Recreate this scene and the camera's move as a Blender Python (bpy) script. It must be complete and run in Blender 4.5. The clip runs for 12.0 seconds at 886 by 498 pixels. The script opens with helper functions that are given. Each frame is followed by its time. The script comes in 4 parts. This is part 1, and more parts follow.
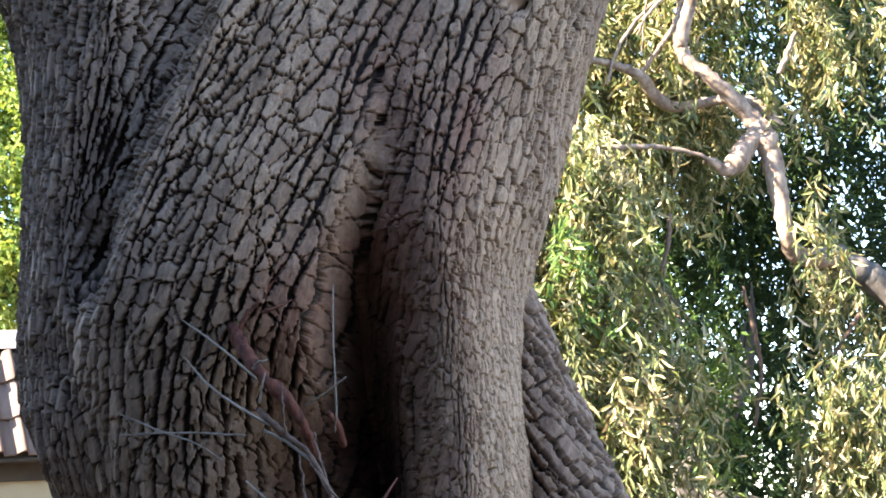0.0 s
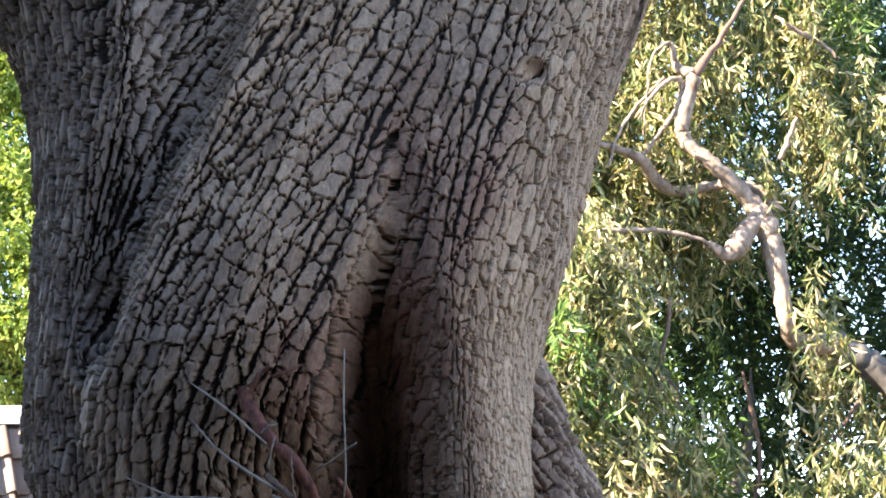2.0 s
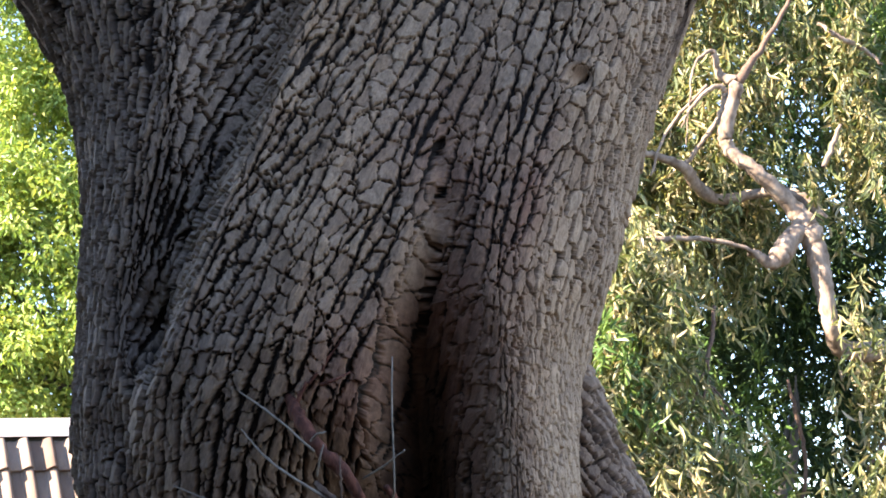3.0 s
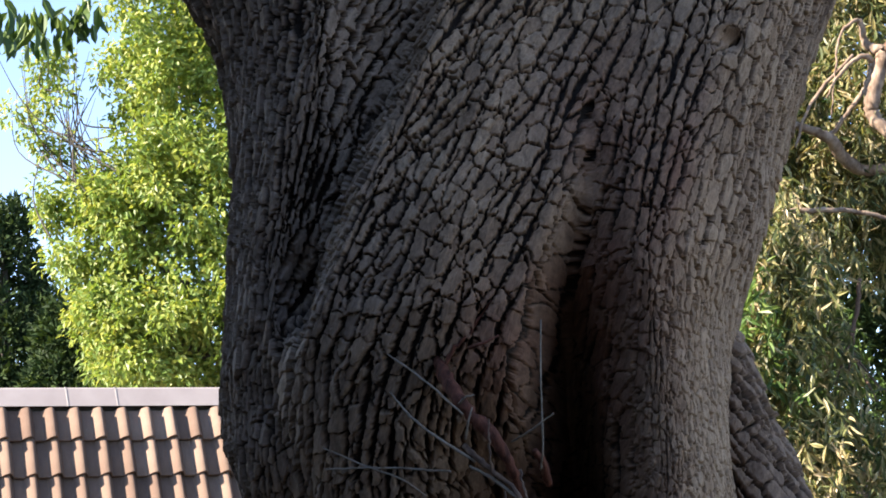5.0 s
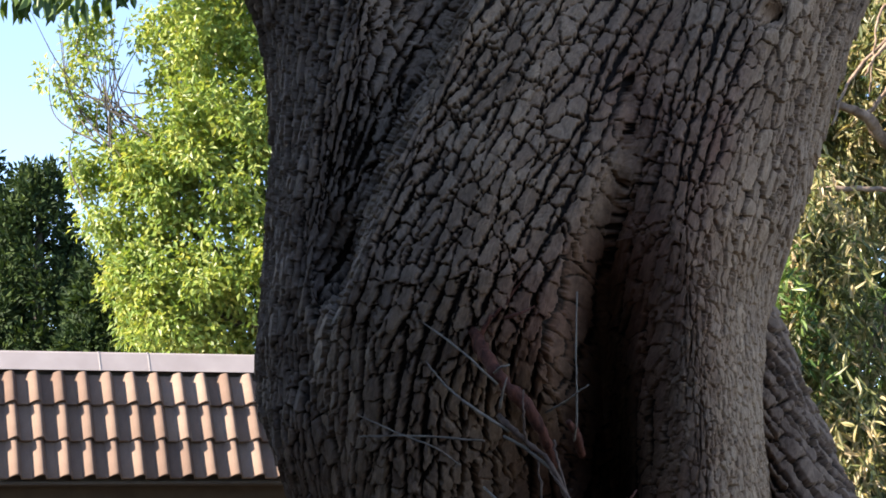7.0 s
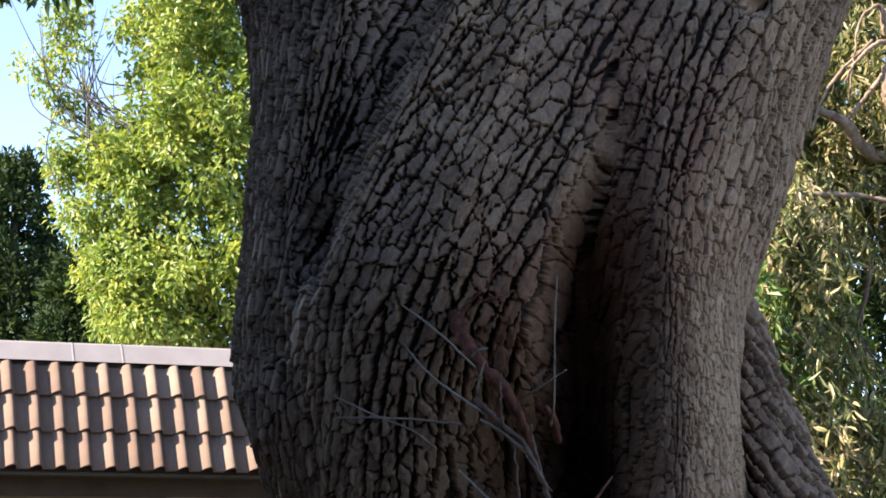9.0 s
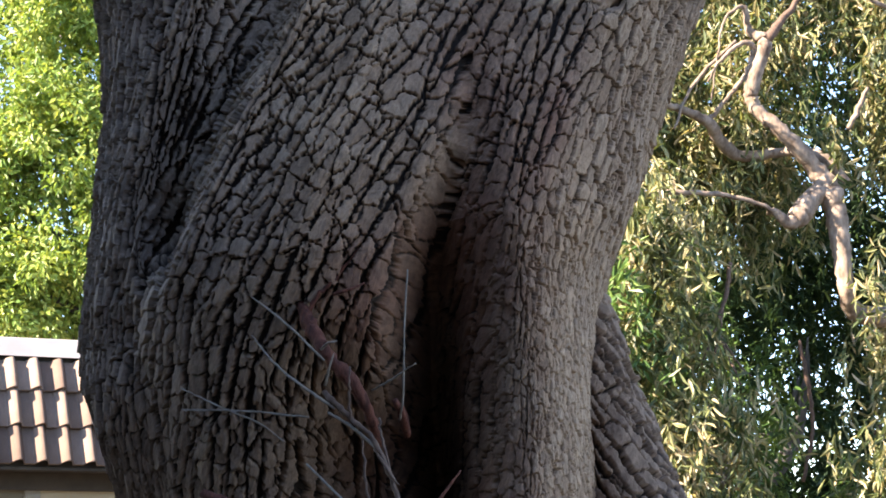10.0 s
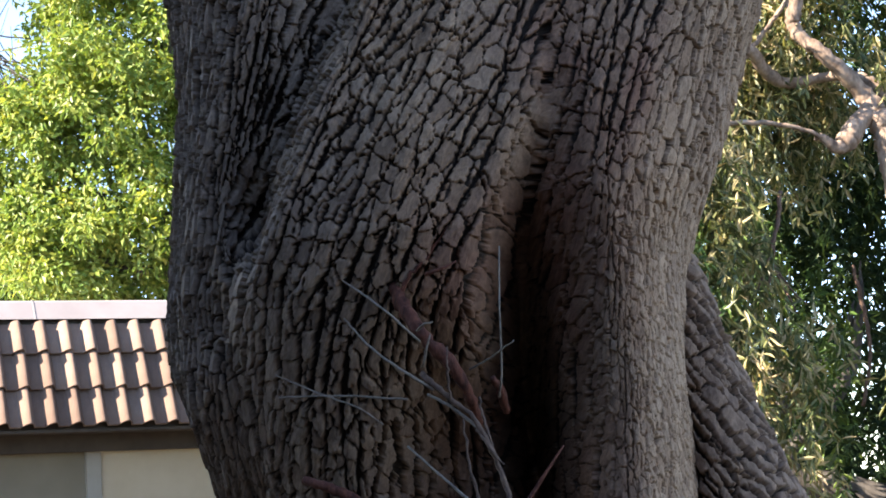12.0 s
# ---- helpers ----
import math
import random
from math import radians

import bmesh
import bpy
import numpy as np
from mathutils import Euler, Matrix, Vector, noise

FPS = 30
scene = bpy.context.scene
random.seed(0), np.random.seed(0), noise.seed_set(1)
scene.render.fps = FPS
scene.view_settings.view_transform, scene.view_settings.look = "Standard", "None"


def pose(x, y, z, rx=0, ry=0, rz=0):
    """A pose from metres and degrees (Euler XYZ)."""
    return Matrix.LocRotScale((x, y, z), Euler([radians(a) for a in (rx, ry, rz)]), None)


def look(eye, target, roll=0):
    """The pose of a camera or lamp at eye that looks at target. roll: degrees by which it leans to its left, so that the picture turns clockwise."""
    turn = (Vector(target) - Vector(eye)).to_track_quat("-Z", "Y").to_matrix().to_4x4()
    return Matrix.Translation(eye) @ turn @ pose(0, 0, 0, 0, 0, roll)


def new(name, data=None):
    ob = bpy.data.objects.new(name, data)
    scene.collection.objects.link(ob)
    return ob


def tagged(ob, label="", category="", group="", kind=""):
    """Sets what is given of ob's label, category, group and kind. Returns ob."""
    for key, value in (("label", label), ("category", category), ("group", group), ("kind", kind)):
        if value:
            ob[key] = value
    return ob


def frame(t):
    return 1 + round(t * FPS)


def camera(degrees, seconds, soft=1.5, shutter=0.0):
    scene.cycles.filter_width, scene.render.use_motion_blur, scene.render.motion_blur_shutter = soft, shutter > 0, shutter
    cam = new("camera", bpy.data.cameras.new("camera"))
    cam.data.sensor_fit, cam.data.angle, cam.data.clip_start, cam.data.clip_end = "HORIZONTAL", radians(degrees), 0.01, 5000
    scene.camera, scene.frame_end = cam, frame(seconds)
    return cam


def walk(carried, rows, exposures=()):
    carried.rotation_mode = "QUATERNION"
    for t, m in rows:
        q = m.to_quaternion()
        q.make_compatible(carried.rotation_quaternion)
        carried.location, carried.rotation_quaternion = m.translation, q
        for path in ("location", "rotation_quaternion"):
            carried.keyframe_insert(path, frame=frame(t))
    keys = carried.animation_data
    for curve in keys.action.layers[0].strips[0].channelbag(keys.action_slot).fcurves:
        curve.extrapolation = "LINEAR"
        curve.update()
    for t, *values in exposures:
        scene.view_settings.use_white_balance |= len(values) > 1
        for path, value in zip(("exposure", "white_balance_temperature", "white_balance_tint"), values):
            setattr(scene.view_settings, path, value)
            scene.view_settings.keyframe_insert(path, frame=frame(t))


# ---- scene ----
# ---- camera and walk ----
cam = camera(24.0, 12.0, soft=1.75)
PATH = [
    (0, (0.092, 0.393, 1.734), (0.02, 2.375, 1.995), -3.7),
    (0.5, (0.09, 0.398, 1.73), (-0.003, 2.38, 1.981), -4.0),
    (1, (0.092, 0.4, 1.73), (-0.015, 2.383, 1.97), -4.1),
    (1.5, (0.088, 0.406, 1.727), (-0.03, 2.389, 1.957), -4.2),
    (2, (0.074, 0.408, 1.719), (0.01, 2.378, 2.059), -2.9),
    (2.5, (0.071, 0.411, 1.716), (0.0, 2.377, 2.075), -3.0),
    (3, (0.069, 0.41, 1.716), (-0.035, 2.376, 2.068), -3.1),
    (3.5, (0.063, 0.41, 1.716), (-0.103, 2.372, 2.069), -3.1),
    (5.5, (0.056, 0.419, 1.704), (-0.192, 2.377, 2.024), -2.1),
    (6, (0.051, 0.419, 1.702), (-0.207, 2.378, 2.01), -1.8),
    (6.5, (0.053, 0.416, 1.704), (-0.216, 2.374, 2.008), -1.4),
    (7, (0.055, 0.412, 1.705), (-0.217, 2.37, 2.012), -1.1),
    (7.2, (0.055, 0.41, 1.703), (-0.222, 2.367, 2.011), -0.9),
    (8.8, (0.046, 0.425, 1.688), (-0.197, 2.385, 1.999), -0.2),
    (9, (0.049, 0.422, 1.688), (-0.2, 2.383, 1.995), -0.0),
    (9.5, (0.061, 0.432, 1.689), (-0.134, 2.398, 1.998), 0.1),
    (10, (0.064, 0.438, 1.688), (-0.058, 2.411, 1.99), 0.1),
    (10.5, (0.057, 0.434, 1.687), (-0.075, 2.41, 1.964), -0.2),
    (11, (0.053, 0.43, 1.691), (-0.117, 2.408, 1.935), -0.7),
    (11.5, (0.047, 0.436, 1.699), (-0.166, 2.411, 1.929), -1.2),
    (12, (0.014, 0.449, 1.73), (-0.149, 2.427, 1.974), -2.7),
]
EXPOSURES = [(0.0, 3.25), (1.5, 2.95), (2.5, 3.4), (3.0, 2.9), (3.6, 2.15), (5.5, 2.0), (7.0, 1.95), (9.0, 2.0),
             (9.5, 2.15), (10.2, 2.65), (10.8, 2.4), (11.5, 2.25), (12.0, 2.4)]
KELVIN, TINT = 7150, 15
walk(cam, [(t, look(eye, target, roll)) for t, eye, target, roll in PATH], [(t, stops, KELVIN, TINT) for t, stops in EXPOSURES])

# ---- light ----
SUN_WAY = Vector((-0.73, -0.39, 0.55)).normalized()
world = bpy.data.worlds.new("world")
scene.world = world
world.use_nodes = True
sky = world.node_tree.nodes.new("ShaderNodeTexSky")
sky.sky_type = "NISHITA"
sky.sun_disc = False
sky.sun_elevation = math.asin(SUN_WAY.z)
sky.sun_rotation = math.atan2(SUN_WAY.x, SUN_WAY.y)
sky.air_density, sky.dust_density, sky.ozone_density = 0.75, 0.0, 2.6
background = world.node_tree.nodes["Background"]
background.inputs["Strength"].default_value = 0.118
world.node_tree.links.new(sky.outputs[0], background.inputs["Color"])
sun = new("sun", bpy.data.lights.new("sun", "SUN"))
sun.data.energy, sun.data.angle, sun.data.color = 5.0, radians(0.53), (1.0, 0.93, 0.82)
sun.matrix_world = look((0, 0, 0), -SUN_WAY)


# ---- materials ----
class Nodes:
    """A small writer of node materials."""

    def __init__(self, name):
        self.mat = bpy.data.materials.new(name)
        self.mat.use_nodes = True
        self.tree = self.mat.node_tree
        self.bsdf = self.tree.nodes["Principled BSDF"]
        self.out = self.tree.nodes["Material Output"]

    def add(self, kind, **values):
        node = self.tree.nodes.new("ShaderNode" + kind)
        for key, value in values.items():
            node.inputs[key.replace("_", " ")].default_value = value
        return node

    def join(self, a, b):
        self.tree.links.new(a, b)

    def place(self, scale=1.0, stretch=(1, 1, 1)):
        at = self.add("TexCoord")
        mapping = self.add("Mapping")
        mapping.inputs["Scale"].default_value = [scale * s for s in stretch]
        self.join(at.outputs["Object"], mapping.inputs["Vector"])
        return mapping.outputs["Vector"]

    def noise(self, scale, detail=4.0, rough=0.55, stretch=(1, 1, 1)):
        node = self.add("TexNoise", Scale=scale, Detail=detail, Roughness=rough)
        self.join(self.place(1.0, stretch), node.inputs["Vector"])
        return node.outputs["Fac"]

    def attribute(self, name):
        node = self.add("Attribute")
        node.attribute_name = name
        return node.outputs["Fac"]

    def ramp(self, fac, stops):
        node = self.add("ValToRGB")
        ramp = node.color_ramp
        while len(ramp.elements) < len(stops):
            ramp.elements.new(0.5)
        for element, (at, colour) in zip(ramp.elements, stops):
            element.position, element.color = at, (*colour, 1)
        self.join(fac, node.inputs[0])
        return node.outputs["Color"]

    def mix(self, fac, a, b, blend="MIX"):
        node = self.add("Mix")
        node.data_type, node.blend_type = "RGBA", blend
        for value, socket in ((fac, node.inputs["Factor"]), (a, node.inputs[6]), (b, node.inputs[7])):
            if isinstance(value, (int, float)):
                socket.default_value = value
            elif isinstance(value, tuple):
                socket.default_value = (*value, 1)
            else:
                self.join(value, socket)
        return node.outputs[2]

    def maths(self, how, a, b):
        node = self.add("Math")
        node.operation = how
        for value, socket in ((a, node.inputs[0]), (b, node.inputs[1])):
            if isinstance(value, (int, float)):
                socket.default_value = value
            else:
                self.join(value, socket)
        return node.outputs[0]

    def bump(self, height, distance, strength=1.0):
        node = self.add("Bump", Strength=strength, Distance=distance)
        self.join(height, node.inputs["Height"])
        self.join(node.outputs["Normal"], self.bsdf.inputs["Normal"])

    def finish(self, colour, rough=0.9, metal=0.0, specular=0.3):
        if isinstance(colour, tuple):
            self.bsdf.inputs["Base Color"].default_value = (*colour, 1)
        else:
            self.join(colour, self.bsdf.inputs["Base Color"])
        self.bsdf.inputs["Roughness"].default_value = rough
        self.bsdf.inputs["Metallic"].default_value = metal
        self.bsdf.inputs["Specular IOR Level"].default_value = specular
        return self.mat


def oak_bark():
    n = Nodes("oak_bark")
    grain_place = n.add("CombineXYZ")
    n.join(n.attribute("across"), grain_place.inputs[0])
    n.join(n.maths("MULTIPLY", n.attribute("along"), 0.38), grain_place.inputs[1])
    fibre = n.add("TexNoise", Scale=420.0, Detail=6.0, Roughness=0.68)
    flake = n.add("TexNoise", Scale=150.0, Detail=5.0, Roughness=0.62, Distortion=0.6)
    for node in (fibre, flake):
        n.join(grain_place.outputs[0], node.inputs["Vector"])
    blotch = n.noise(11, 5, 0.62)
    tone = n.attribute("tone")
    grey = n.ramp(n.maths("ADD", n.maths("MULTIPLY", tone, 0.5), n.maths("MULTIPLY", blotch, 0.55)),
                  [(0.25, (0.178, 0.113, 0.073)), (0.50, (0.295, 0.197, 0.128)), (0.62, (0.330, 0.231, 0.155)), (0.85, (0.430, 0.295, 0.192))])
    # Cool shade of the left side and the buttress is mixed into the colour.
    cool_shade = n.mix(n.attribute("cool_shade"), grey, n.mix(0.45, grey, (0.165, 0.150, 0.142)))
    stained = n.mix(n.attribute("stain"), cool_shade, n.mix(0.75, cool_shade, (0.20, 0.095, 0.065)))
    speckled = n.mix(0.5, stained, n.ramp(flake.outputs["Fac"], [(0.32, (0.22, 0.21, 0.20)), (0.62, (0.80, 0.78, 0.76))]), "OVERLAY")
    worn = n.mix(0.35, speckled, n.ramp(fibre.outputs["Fac"], [(0.35, (0.25, 0.24, 0.24)), (0.65, (0.75, 0.74, 0.73))]), "OVERLAY")
    brown = n.ramp(n.noise(5.5, 4, 0.65), [(0.48, (0, 0, 0)), (0.66, (0.6, 0.6, 0.6))])
    weathered = n.mix(brown, worn, n.mix(0.75, worn, (0.20, 0.135, 0.10)))
    # Furrow floors: dark inner bark, darkened further in place of crack shade.
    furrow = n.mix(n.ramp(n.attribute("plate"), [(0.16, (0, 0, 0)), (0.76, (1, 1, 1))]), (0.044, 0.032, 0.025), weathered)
    n.bump(n.maths("ADD", flake.outputs["Fac"], n.maths("MULTIPLY", fibre.outputs["Fac"], 0.45)), 0.0016, 1.0)
    return n.finish(furrow, 0.9, 0, 0.25)


def wood(name, dark, light, scale=60, rough=0.75, stretch=(1, 1, 1), relief=0.001):
    n = Nodes(name)
    fac = n.noise(scale, 5, 0.6, stretch)
    n.bump(fac, relief, 0.8)
    return n.finish(n.ramp(fac, [(0.3, dark), (0.7, light)]), rough)


def leaf(name, stops, through_light=0.45, rough=0.45, gloss=0.5):
    n = Nodes(name)
    island = n.add("NewGeometry").outputs["Random Per Island"]
    patch = n.noise(2.4, 3, 0.5)
    fac = n.maths("ADD", n.maths("MULTIPLY", island, 0.55), n.maths("MULTIPLY", patch, 0.55))
    colour = n.ramp(fac, stops)
    n.finish(colour, rough, 0, gloss)
    glow = n.add("BsdfTranslucent")
    n.join(n.mix(1.0, colour, (1.0, 0.95, 0.55), "MULTIPLY"), glow.inputs["Color"])
    both = n.add("MixShader")
    both.inputs[0].default_value = through_light
    n.join(n.bsdf.outputs[0], both.inputs[1])
    n.join(glow.outputs[0], both.inputs[2])
    n.join(both.outputs[0], n.out.inputs["Surface"])
    return n.mat


def roof_tile():
    n = Nodes("roof_tile_clay")
    own = n.add("ObjectInfo").outputs["Random"]
    stain = n.noise(7, 5, 0.65)
    colour = n.ramp(n.maths("ADD", n.maths("MULTIPLY", own, 0.5), n.maths("MULTIPLY", stain, 0.5)),
                    [(0.2, (0.125, 0.080, 0.060)), (0.55, (0.195, 0.134, 0.102)), (0.85, (0.270, 0.200, 0.158))])
    speck = n.mix(0.3, colour, n.ramp(n.noise(160, 4), [(0.35, (0.3, 0.3, 0.3)), (0.7, (0.75, 0.74, 0.72))]), "OVERLAY")
    n.bump(n.noise(120, 4), 0.003, 0.5)
    return n.finish(speck, 0.85)


def plain(name, dark, light, scale=5.0, rough=0.8, relief=0.0, metal=0.0):
    n = Nodes(name)
    fac = n.noise(scale, 6, 0.6)
    if relief:
        n.bump(n.noise(scale * 25, 4), relief, 0.6)
    return n.finish(n.ramp(fac, [(0.3, dark), (0.7, light)]), rough, metal)


def glass():
    n = Nodes("window_glass")
    n.bsdf.inputs["IOR"].default_value = 1.5
    n.bsdf.inputs["Transmission Weight"].default_value = 1.0
    return n.finish((0.75, 0.8, 0.8), 0.02)


BARK = oak_bark()
TWIG = wood("dry_twig", (0.15, 0.12, 0.095), (0.33, 0.275, 0.22), 120)
RED_WOOD = wood("broken_red_wood", (0.040, 0.013, 0.009), (0.20, 0.068, 0.042), 130, 0.8, (1, 1, 0.4), 0.004)
GREY_STEM = wood("weathered_stem", (0.06, 0.034, 0.024), (0.20, 0.125, 0.088), 120)
PALE_BARK = wood("pale_bark", (0.10, 0.064, 0.045), (0.40, 0.30, 0.225), 19, 0.85, (1, 1, 0.5), 0.012)
DARK_BARK = wood("grey_bark", (0.055, 0.048, 0.042), (0.13, 0.115, 0.10), 14, 0.9, (1, 1, 0.4), 0.01)
OAK_LEAF = leaf("oak_leaf", [(0.2, (0.05, 0.11, 0.022)), (0.6, (0.09, 0.17, 0.03)), (0.95, (0.20, 0.26, 0.035))])
WILLOWY_LEAF = leaf("hanging_leaf", [(0.2, (0.045, 0.062, 0.024)), (0.41, (0.105, 0.136, 0.046)), (0.59, (0.235, 0.245, 0.095)),
                                     (0.77, (0.49, 0.415, 0.225)), (0.98, (0.62, 0.44, 0.31))], 0.4, 0.42, 0.6)
FRESH_LEAF = leaf("fresh_leaf", [(0.15, (0.04, 0.085, 0.025)), (0.5, (0.08, 0.15, 0.035)), (0.95, (0.18, 0.25, 0.05))], 0.3)
BRIGHT_LEAF = leaf("yellow_green_leaf", [(0.15, (0.10, 0.18, 0.036)), (0.5, (0.21, 0.305, 0.066)), (0.8, (0.37, 0.41, 0.095)),
                                         (1.0, (0.55, 0.50, 0.13))], 0.42)
DARK_LEAF = leaf("dark_green_leaf", [(0.2, (0.010, 0.024, 0.011)), (0.6, (0.022, 0.048, 0.016)), (0.95, (0.065, 0.10, 0.028))], 0.15, 0.7, 0.2)
# Shade inside the crown is put into this darker leaf colour.
PAINTED_SHADE_LEAF = leaf("painted_shade_leaf", [(0.2, (0.014, 0.036, 0.016)), (0.6, (0.036, 0.074, 0.024)), (0.95, (0.10, 0.14, 0.038))], 0.25, 0.6, 0.3)
EVERGREEN_LEAF = leaf("evergreen_leaf", [(0.2, (0.012, 0.026, 0.010)), (0.6, (0.026, 0.052, 0.016)), (0.95, (0.085, 0.125, 0.034))], 0.2, 0.7, 0.2)
TILE = roof_tile()
COPING = plain("painted_metal_coping", (0.27, 0.24, 0.24), (0.33, 0.30, 0.30), 3.0, 0.6)
SEAM = plain("coping_seam_metal", (0.29, 0.27, 0.265), (0.36, 0.34, 0.33), 8.0, 0.5)
BROWN_BOARD = plain("dark_brown_board", (0.05, 0.04, 0.032), (0.085, 0.068, 0.055), 6.0, 0.8, 0.002)
STUCCO = plain("beige_stucco", (0.46, 0.38, 0.26), (0.54, 0.46, 0.33), 2.5, 0.9, 0.003)
PANEL = plain("grey_green_panel", (0.195, 0.17, 0.12), (0.24, 0.21, 0.15), 2.0, 0.75)
TRIM = plain("grey_trim_paint", (0.30, 0.28, 0.235), (0.36, 0.34, 0.29), 4.0, 0.6)
FRAME = plain("white_frame_paint", (0.62, 0.62, 0.60), (0.70, 0.70, 0.68), 6.0, 0.5)
GLASS = glass()
DIM = plain("dim_room_wall", (0.10, 0.10, 0.10), (0.14, 0.14, 0.14), 2.0)
# Ground out of view; shade under the tree is put into its dark colour.
GROUND = plain("shade_dark_ground", (0.035, 0.028, 0.021), (0.08, 0.062, 0.043), 0.6, 0.95, 0.02)


# ---- builders ----
def mesh_object(name, verts, faces, material, parent=None, label="", smooth=True, attributes=None):
    """One mesh object from arrays of corners and of faces with equal numbers of corners."""
    verts, faces = np.asarray(verts, np.float32), np.asarray(faces, np.int32)
    me = bpy.data.meshes.new(name)
    count, sides = faces.shape
    me.vertices.add(len(verts))
    me.vertices.foreach_set("co", verts.ravel())
    me.loops.add(count * sides)
    me.loops.foreach_set("vertex_index", faces.ravel())
    me.polygons.add(count)
    me.polygons.foreach_set("loop_start", np.arange(count, dtype=np.int32) * sides)
    me.polygons.foreach_set("use_smooth", np.full(count, smooth))
    for key, values in (attributes or {}).items():
        me.attributes.new(key, "FLOAT", "POINT").data.foreach_set("value", np.asarray(values, np.float32).ravel())
    me.update(calc_edges=True)
    me.materials.append(material)
    ob = new(name, me)
    ob.parent = parent
    if label:
        tagged(ob, label)
    return ob


def part(name, bm, material, parent, label="", smooth=False):
    me = bpy.data.meshes.new(name)
    bmesh.ops.recalc_face_normals(bm, faces=bm.faces)
    bm.to_mesh(me)
    bm.free()
    for polygon in me.polygons:
        polygon.use_smooth = smooth
    me.materials.append(material)
    ob = new(name, me)
    ob.parent = parent
    if label:
        tagged(ob, label)
    return ob


def thing(name, m, label, category, group="", kind=""):
    ob = new(name)
    ob.empty_display_size = 0.1
    ob.matrix_world = m
    return tagged(ob, label, category, group, kind)


def block(lo, hi, bevel=0.004):
    bm = bmesh.new()
    bmesh.ops.create_cube(bm, size=1)
    for v in bm.verts:
        v.co = [(p + q) / 2 + c * (q - p) for p, q, c in zip(lo, hi, v.co)]
    if bevel:
        bmesh.ops.bevel(bm, geom=bm.edges[:], offset=bevel, segments=2, affect="EDGES", profile=0.5)
    return bm


def spline(points, steps):
    """Catmull-Rom through rows of equal length."""
    p = np.asarray(points, float)
    p = np.vstack([2 * p[0] - p[1], p, 2 * p[-1] - p[-2]])
    rows = []
    for k in range(1, len(p) - 2):
        t = np.linspace(0, 1, steps, endpoint=False)[:, None]
        a, b, c, d = p[k - 1], p[k], p[k + 1], p[k + 2]
        rows.append(0.5 * (2 * b + (c - a) * t + (2 * a - 5 * b + 4 * c - d) * t**2 + (3 * b - a - 3 * c + d) * t**3))
    return np.vstack(rows + [p[-2][None]])


def tube(name, rows, material, parent, label="", sides=10, steps=6, rough=0.06, seed=0, wander=0.0):
    """A tapered, slightly knobbly stem along rows of x, y, z, radius."""
    rng = np.random.RandomState(seed)
    path = spline(rows, steps)
    at, radius = path[:, :3], np.maximum(path[:, 3], 0.0004)
    at[1:-1] += wander * rng.randn(len(at) - 2, 3)
    way = np.gradient(at, axis=0)
    way /= np.linalg.norm(way, axis=1)[:, None] + 1e-9
    side = np.cross(way, (0.31, 0.87, 0.38))
    side /= np.linalg.norm(side, axis=1)[:, None] + 1e-9
    other = np.cross(way, side)
    turn = np.linspace(0, 2 * np.pi, sides, endpoint=False)
    knob = 1 + rough * rng.randn(len(at), 1) + rough * rng.randn(len(at), sides)
    ring = (side[:, None] * np.cos(turn)[None, :, None] + other[:, None] * np.sin(turn)[None, :, None]) * (radius[:, None] * knob)[..., None]
    verts = (at[:, None] + ring).reshape(-1, 3)
    verts = np.vstack([verts, at[:1], at[-1:]])
    i = np.arange(len(at) - 1)[:, None] * sides
    j, k = np.arange(sides), (np.arange(sides) + 1) % sides
    faces = np.stack([i + j, i + k, i + sides + k, i + sides + j], -1).reshape(-1, 4)
    end = (len(at) - 1) * sides
    caps = [(len(verts) - 2, int(q), int(p), int(p)) for p, q in zip(j, k)] + [(len(verts) - 1, int(end + p), int(end + q), int(end + q)) for p, q in zip(j, k)]
    me = bpy.data.meshes.new(name)
    me.from_pydata(verts.tolist(), [], faces.tolist() + [c[:3] for c in caps])
    for polygon in me.polygons:
        polygon.use_smooth = True
    me.materials.append(material)
    ob = new(name, me)
    ob.parent = parent
    if label:
        tagged(ob, label)
    return ob


def unit(v):
    return v / (np.linalg.norm(v, axis=-1, keepdims=True) + 1e-9)


def leaf_mesh(base, way, normal, length, width, fine=True, curl=0.12):
    """Leaves as folded blades: six corners and two faces each when fine, four corners otherwise."""
    way = unit(way)
    across = unit(np.cross(way, normal))
    up = np.cross(across, way)
    length, width = length[:, None], width[:, None]
    tip = base + way * length - up * length * curl
    if fine:
        rows = [base]
        for at, wide in ((0.28, 0.46), (0.66, 0.40)):
            rows.append(base + way * length * at + across * width * wide + up * width * 0.16)
        rows.append(tip)
        for at, wide in ((0.66, 0.40), (0.28, 0.46)):
            rows.append(base + way * length * at - across * width * wide + up * width * 0.16)
        verts = np.stack(rows, 1).reshape(-1, 3)
        start = np.arange(len(base))[:, None] * 6
        faces = np.concatenate([start + [0, 1, 2, 3], start + [0, 3, 4, 5]])
        return verts, faces
    mid = base + way * length * 0.45
    verts = np.stack([base, mid + across * width * 0.5 + up * width * 0.15, tip, mid - across * width * 0.5 + up * width * 0.15], 1).reshape(-1, 3)
    start = np.arange(len(base))[:, None] * 4
    return verts, np.concatenate([start + [0, 1, 2], start + [0, 2, 3]])


def in_ball(rng, count):
    v = unit(rng.randn(count, 3))
    return v * rng.rand(count, 1) ** (1 / 2.4)


